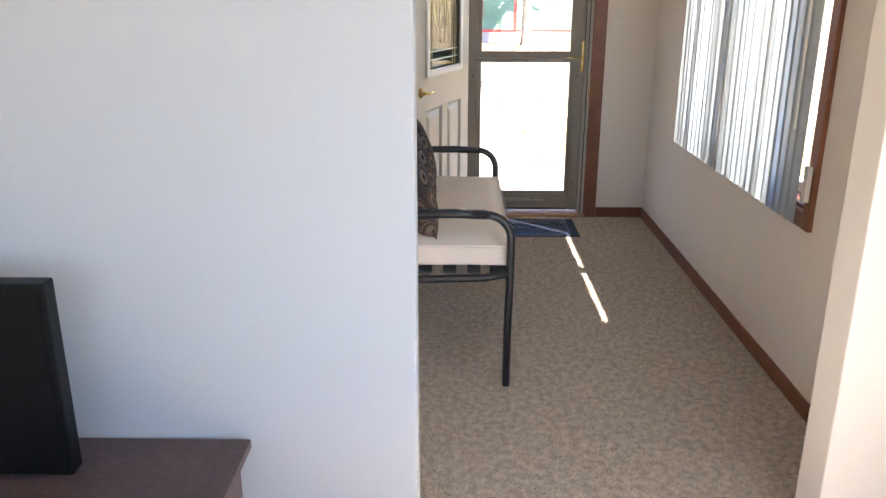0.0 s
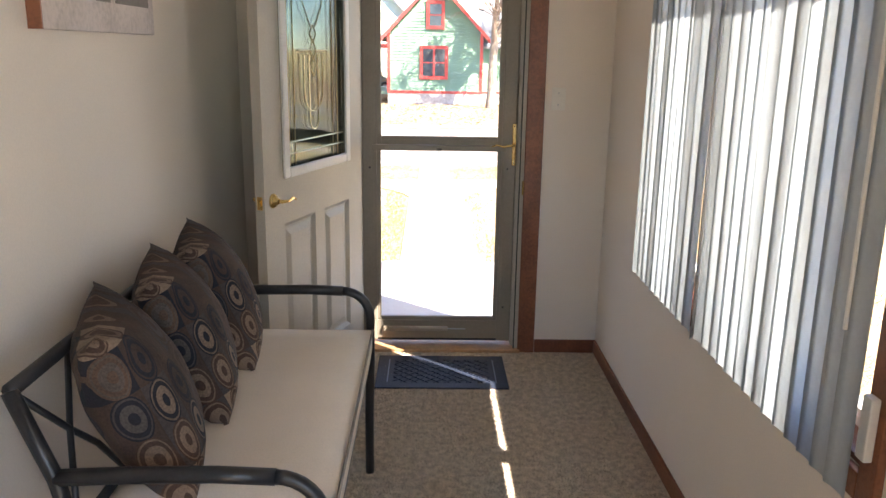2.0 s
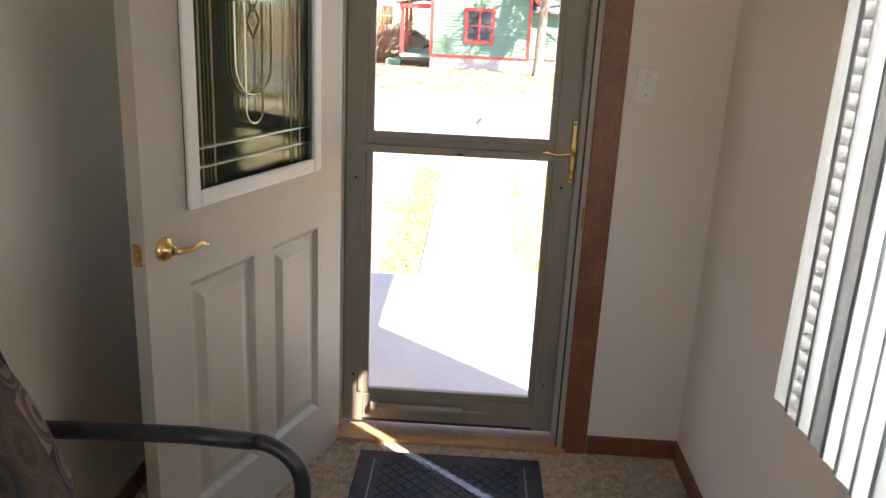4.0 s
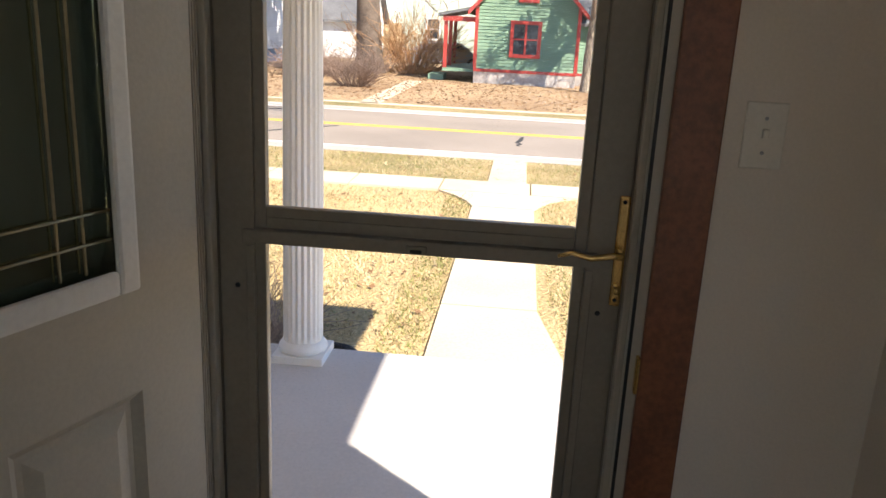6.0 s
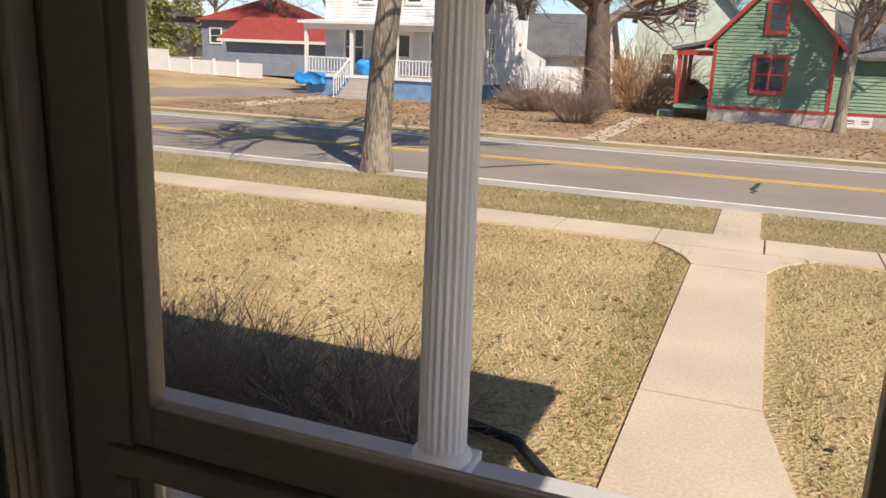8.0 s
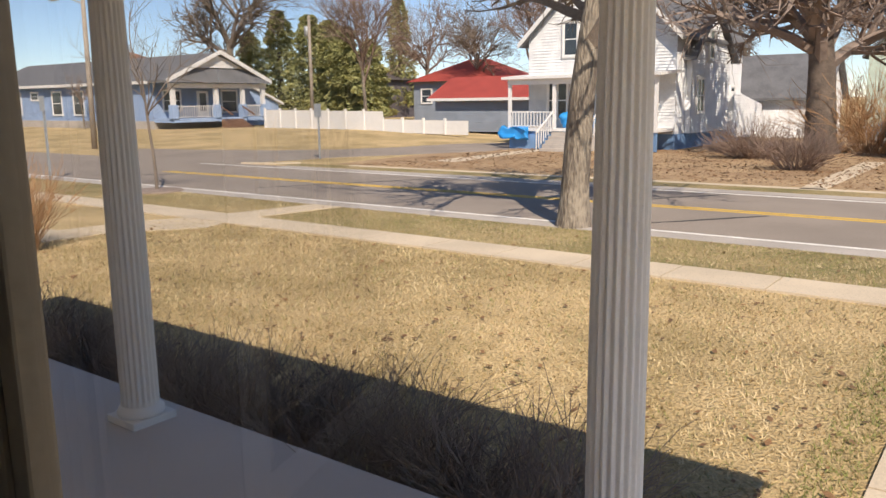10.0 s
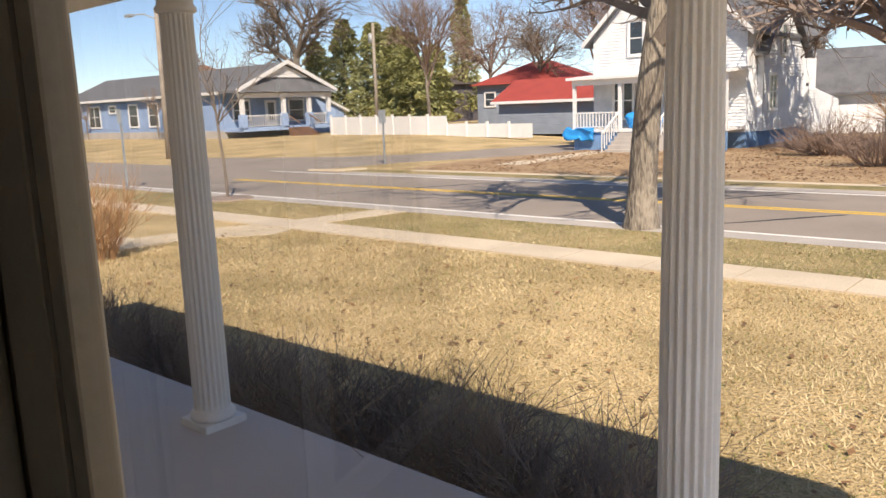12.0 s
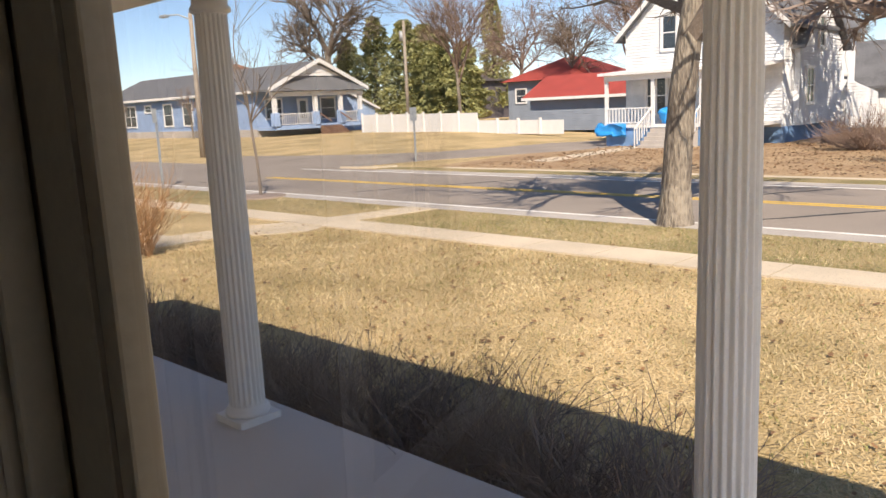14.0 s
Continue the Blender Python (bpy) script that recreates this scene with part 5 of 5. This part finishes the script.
# white panel fence
fence = thing("white_fence", "white vinyl panel fence along the side street", "fence", -47.5, 41.0, ground_z(-47, 41))
fv = Vector((20.0, -1.5, 0))
n_pan = 11
for k in range(n_pan):
    a, b = fv * (k / n_pan), fv * ((k + 1) / n_pan)
    h = 1.35 if k < 7 else 0.85
    drop = -0.02 * k
    q = [(a.x, a.y, drop), (b.x, b.y, drop), (b.x, b.y, h + drop), (a.x, a.y, h + drop)]
    part("panel", poly(q, 0.05, (0, 1, 0)), VINYL, fence)
    part("post", box(a.x - 0.07, a.x + 0.07, a.y - 0.07, a.y + 0.07, drop, h + 0.15 + drop), VINYL, fence)


# ---- street furniture ----
def utility_pole(x, y, h, lean, lamp, label):
    t = thing("utility_pole", label, "pole", x, y, ground_z(x, y) - 0.1)
    part("pole", tube([(0, 0, 0), (lean * h, 0, h)], 0.16, 10, r_end=0.11), WOOD_POLE, t, smooth=True)
    if lamp:
        arm = part("lamp_arm", tube([(lean * h, 0, h - 0.4), (lean * h - 0.6, -0.4, h - 0.1), (lean * h - 1.2, -0.8, h - 0.1)], 0.04, 6), STEEL, t)
        part("lamp_head", box(lean * h - 1.7, lean * h - 1.1, -0.95, -0.65, h - 0.2, h - 0.05, 0.03), STEEL, arm)
    else:
        part("transformer", tube([(-0.3, 0, h - 1.6), (-0.3, 0, h - 0.8)], 0.2, 10), STEEL, t, smooth=True)
    return t


utility_pole(-40.5, 23.0, 8.0, 0.02, True, "leaning wooden utility pole with a street lamp")
utility_pole(-47.5, 46.0, 8.8, 0.0, False, "weathered wooden utility pole by the fence")


def road_sign(x, y, h, w, hh, label):
    t = thing("road_sign", label, "sign", x, y, ground_z(x, y) - 0.1)
    part("post", box(-0.03, 0.03, -0.03, 0.03, 0, h), STEEL, t)
    part("sign_plate", box(-w / 2, w / 2, -0.04, -0.03, h - hh, h, 0), STEEL, t, "grey back of a metal sign")


road_sign(-24.4, 12.3, 2.7, 0.3, 0.45, "galvanised road sign seen from behind")
road_sign(-23.6, 23.2, 2.35, 0.4, 0.55, "small white road sign on a post")
mulch = single("mulch_ring", lathe([(0.7, 0), (0.66, 0.05), (0.2, 0.08), (0.05, 0.08)], 24), TWIG_DARK, "dark mulch ring round the sapling", "", "structure")
mulch.matrix_basis = pose(-18.6, 12.2, G)

# white stones and black edging below the porch
rng = random.Random(9)
stones = thing("stone_border", "white landscaping stones along the porch", "stones", -0.75, 2.75, G)
base_me = None
for k in range(70):
    if base_me is None:
        bm = bmesh.new()
        bmesh.ops.create_icosphere(bm, subdivisions=1, radius=0.04)
        for v in bm.verts:
            v.co *= 1 + 0.3 * noise.noise(v.co * 30)
        st = part("stone", bm, STONE, stones)
        base_me = st.data
    else:
        st = new("stone", base_me)
        st.parent = stones
    st.matrix_basis = pose(rng.uniform(-0.45, 0.28), rng.uniform(-0.25, 0.25), 0.03, rng.uniform(0, 90), rng.uniform(0, 90), rng.uniform(0, 360)) @ Matrix.Diagonal((1.2, 0.9, 0.7, 1))
single("garden_edging", tube([(-0.46, 2.45, G + 0.06), (-0.40, 2.8, G + 0.06), (-0.55, 3.2, G + 0.06), (-0.9, 3.6, G + 0.06), (-1.3, 3.75, G + 0.04)], 0.032, 8), EDGING, "black plastic garden edging round the bed", "edging")


# ---- loose ground cover ----
def blades(name, label, material, regions, height, width, seed):
    r = np.random.RandomState(seed)
    v, f = [], []
    for x0, x1, y0, y1, count in regions:
        px, py = r.uniform(x0, x1, count), r.uniform(y0, y1, count)
        a, ln = r.uniform(0, 6.283, count), height * r.uniform(0.5, 1.2, count)
        lx, ly = r.normal(0, 0.7, count) * ln, r.normal(0, 0.7, count) * ln
        for k in range(count):
            if WX0 - 0.03 < px[k] < WX1 + 0.1 + max(0, 5 - py[k]) * 0.15 and py[k] < 9.5:
                continue
            b = len(v)
            dx, dy = math.cos(a[k]) * width, math.sin(a[k]) * width
            v.extend([(px[k] - dx, py[k] - dy, G), (px[k] + dx, py[k] + dy, G), (px[k] + lx[k], py[k] + ly[k], G + ln[k] * 0.8)])
            f.append((b, b + 1, b + 2))
    return single(name, (v, f), material, label, "grass", "stuff")


DRY = mat("dry_grass", (0.72, 0.57, 0.335), 0.9, 0.25, 1.1, 14, 0, c2=(0.36, 0.268, 0.12))
GREEN = mat("green_grass", (0.22, 0.23, 0.07), 0.9, 0.25, 0.7, 9, 0)
blades("dry_grass", "matted dry straw-coloured grass", DRY, [(-14, 5, 3.9, 9.45, 60000), (-14, -0.5, 2.5, 4.0, 6000), (0.5, 5, 2.5, 4, 3000), (-20, 5, 10.4, 12.4, 16000)], 0.055, 0.006, 1)
blades("green_grass", "sparse green grass blades in the lawn", GREEN, [(-14, 5, 3.9, 9.45, 9000), (-0.75, -0.35, 3, 9.2, 2500), (0.45, 0.8, 3.6, 9.2, 800), (-12, 5, 10.4, 12.4, 9000)], 0.05, 0.005, 2)


def leaves(name, label, regions, seed, size):
    r = random.Random(seed)
    v, f = [], []
    for x0, x1, y0, y1, count in regions:
        for k in range(count):
            p = Vector((r.uniform(x0, x1), r.uniform(y0, y1), G + 0.03))
            if WX0 - 0.1 < p.x < WX1 + 0.3 and p.y < 13:
                continue
            a = r.uniform(0, 6.283)
            s = size * r.uniform(0.5, 1.3)
            d1 = Vector((math.cos(a), math.sin(a), r.uniform(-0.3, 0.4))) * s
            d2 = Vector((-math.sin(a), math.cos(a), r.uniform(-0.3, 0.4))) * s * 0.6
            b = len(v)
            v.extend([tuple(p - d1), tuple(p + d2), tuple(p + d1), tuple(p - d2)])
            f.append((b, b + 1, b + 2, b + 3))
    return single(name, (v, f), mat("dead_leaf", (0.30, 0.16, 0.07), 0.8, 0.4, 0.8, 9, 0, c2=(0.13, 0.075, 0.04)), label, "leaves", "stuff")


leaves("fallen_leaves", "scattered brown fallen leaves", [(-14, 5, 3.4, 9.4, 1500), (-18, 4, 10.4, 12.4, 260)], 4, 0.035)
leaves("fallen_leaves", "dense brown leaf litter under the trees", [(-20, 6, 21.5, 36, 12000)], 5, 0.055)


# ---- a car parked behind the green house porch ----
def parked_car(x, y, rz):
    t = thing("parked_car", "silver parked car behind the green house", "car", x, y, ground_z(x, y), rz)
    paint = mat("silver_paint", (0.55, 0.57, 0.6), 0.25, 0.03, 4, 40, 0, metal=0.5)
    side = [(-2.1, 0.3), (2.1, 0.3), (2.15, 0.75), (1.3, 0.9), (0.7, 1.38), (-0.9, 1.42), (-1.6, 0.98), (-2.15, 0.9)]
    body = poly([(a, -0.85, b) for a, b in side], 1.7, (0, 1, 0))
    bmesh.ops.bevel(body, geom=body.edges[:], offset=0.05, segments=2, affect="EDGES")
    part("body", body, paint, t)
    for yy in (-0.865, 0.855):
        part("side_window", poly([(-1.3, yy, 0.98), (1.05, yy, 0.95), (0.6, yy, 1.32), (-0.85, yy, 1.35)], 0.01, (0, 1, 0)), PANE, t)
    for a in (-1.3, 1.3):
        for yy in (-0.88, 0.68):
            w = part("wheel", tube([(a, yy, 0.32), (a, yy + 0.2, 0.32)], 0.32, 18), EDGING, t)
            part("rim", tube([(a, yy - 0.01, 0.32), (a, yy + 0.21, 0.32)], 0.19, 12), STEEL, w)


parked_car(-4.0, 40.5, 15)
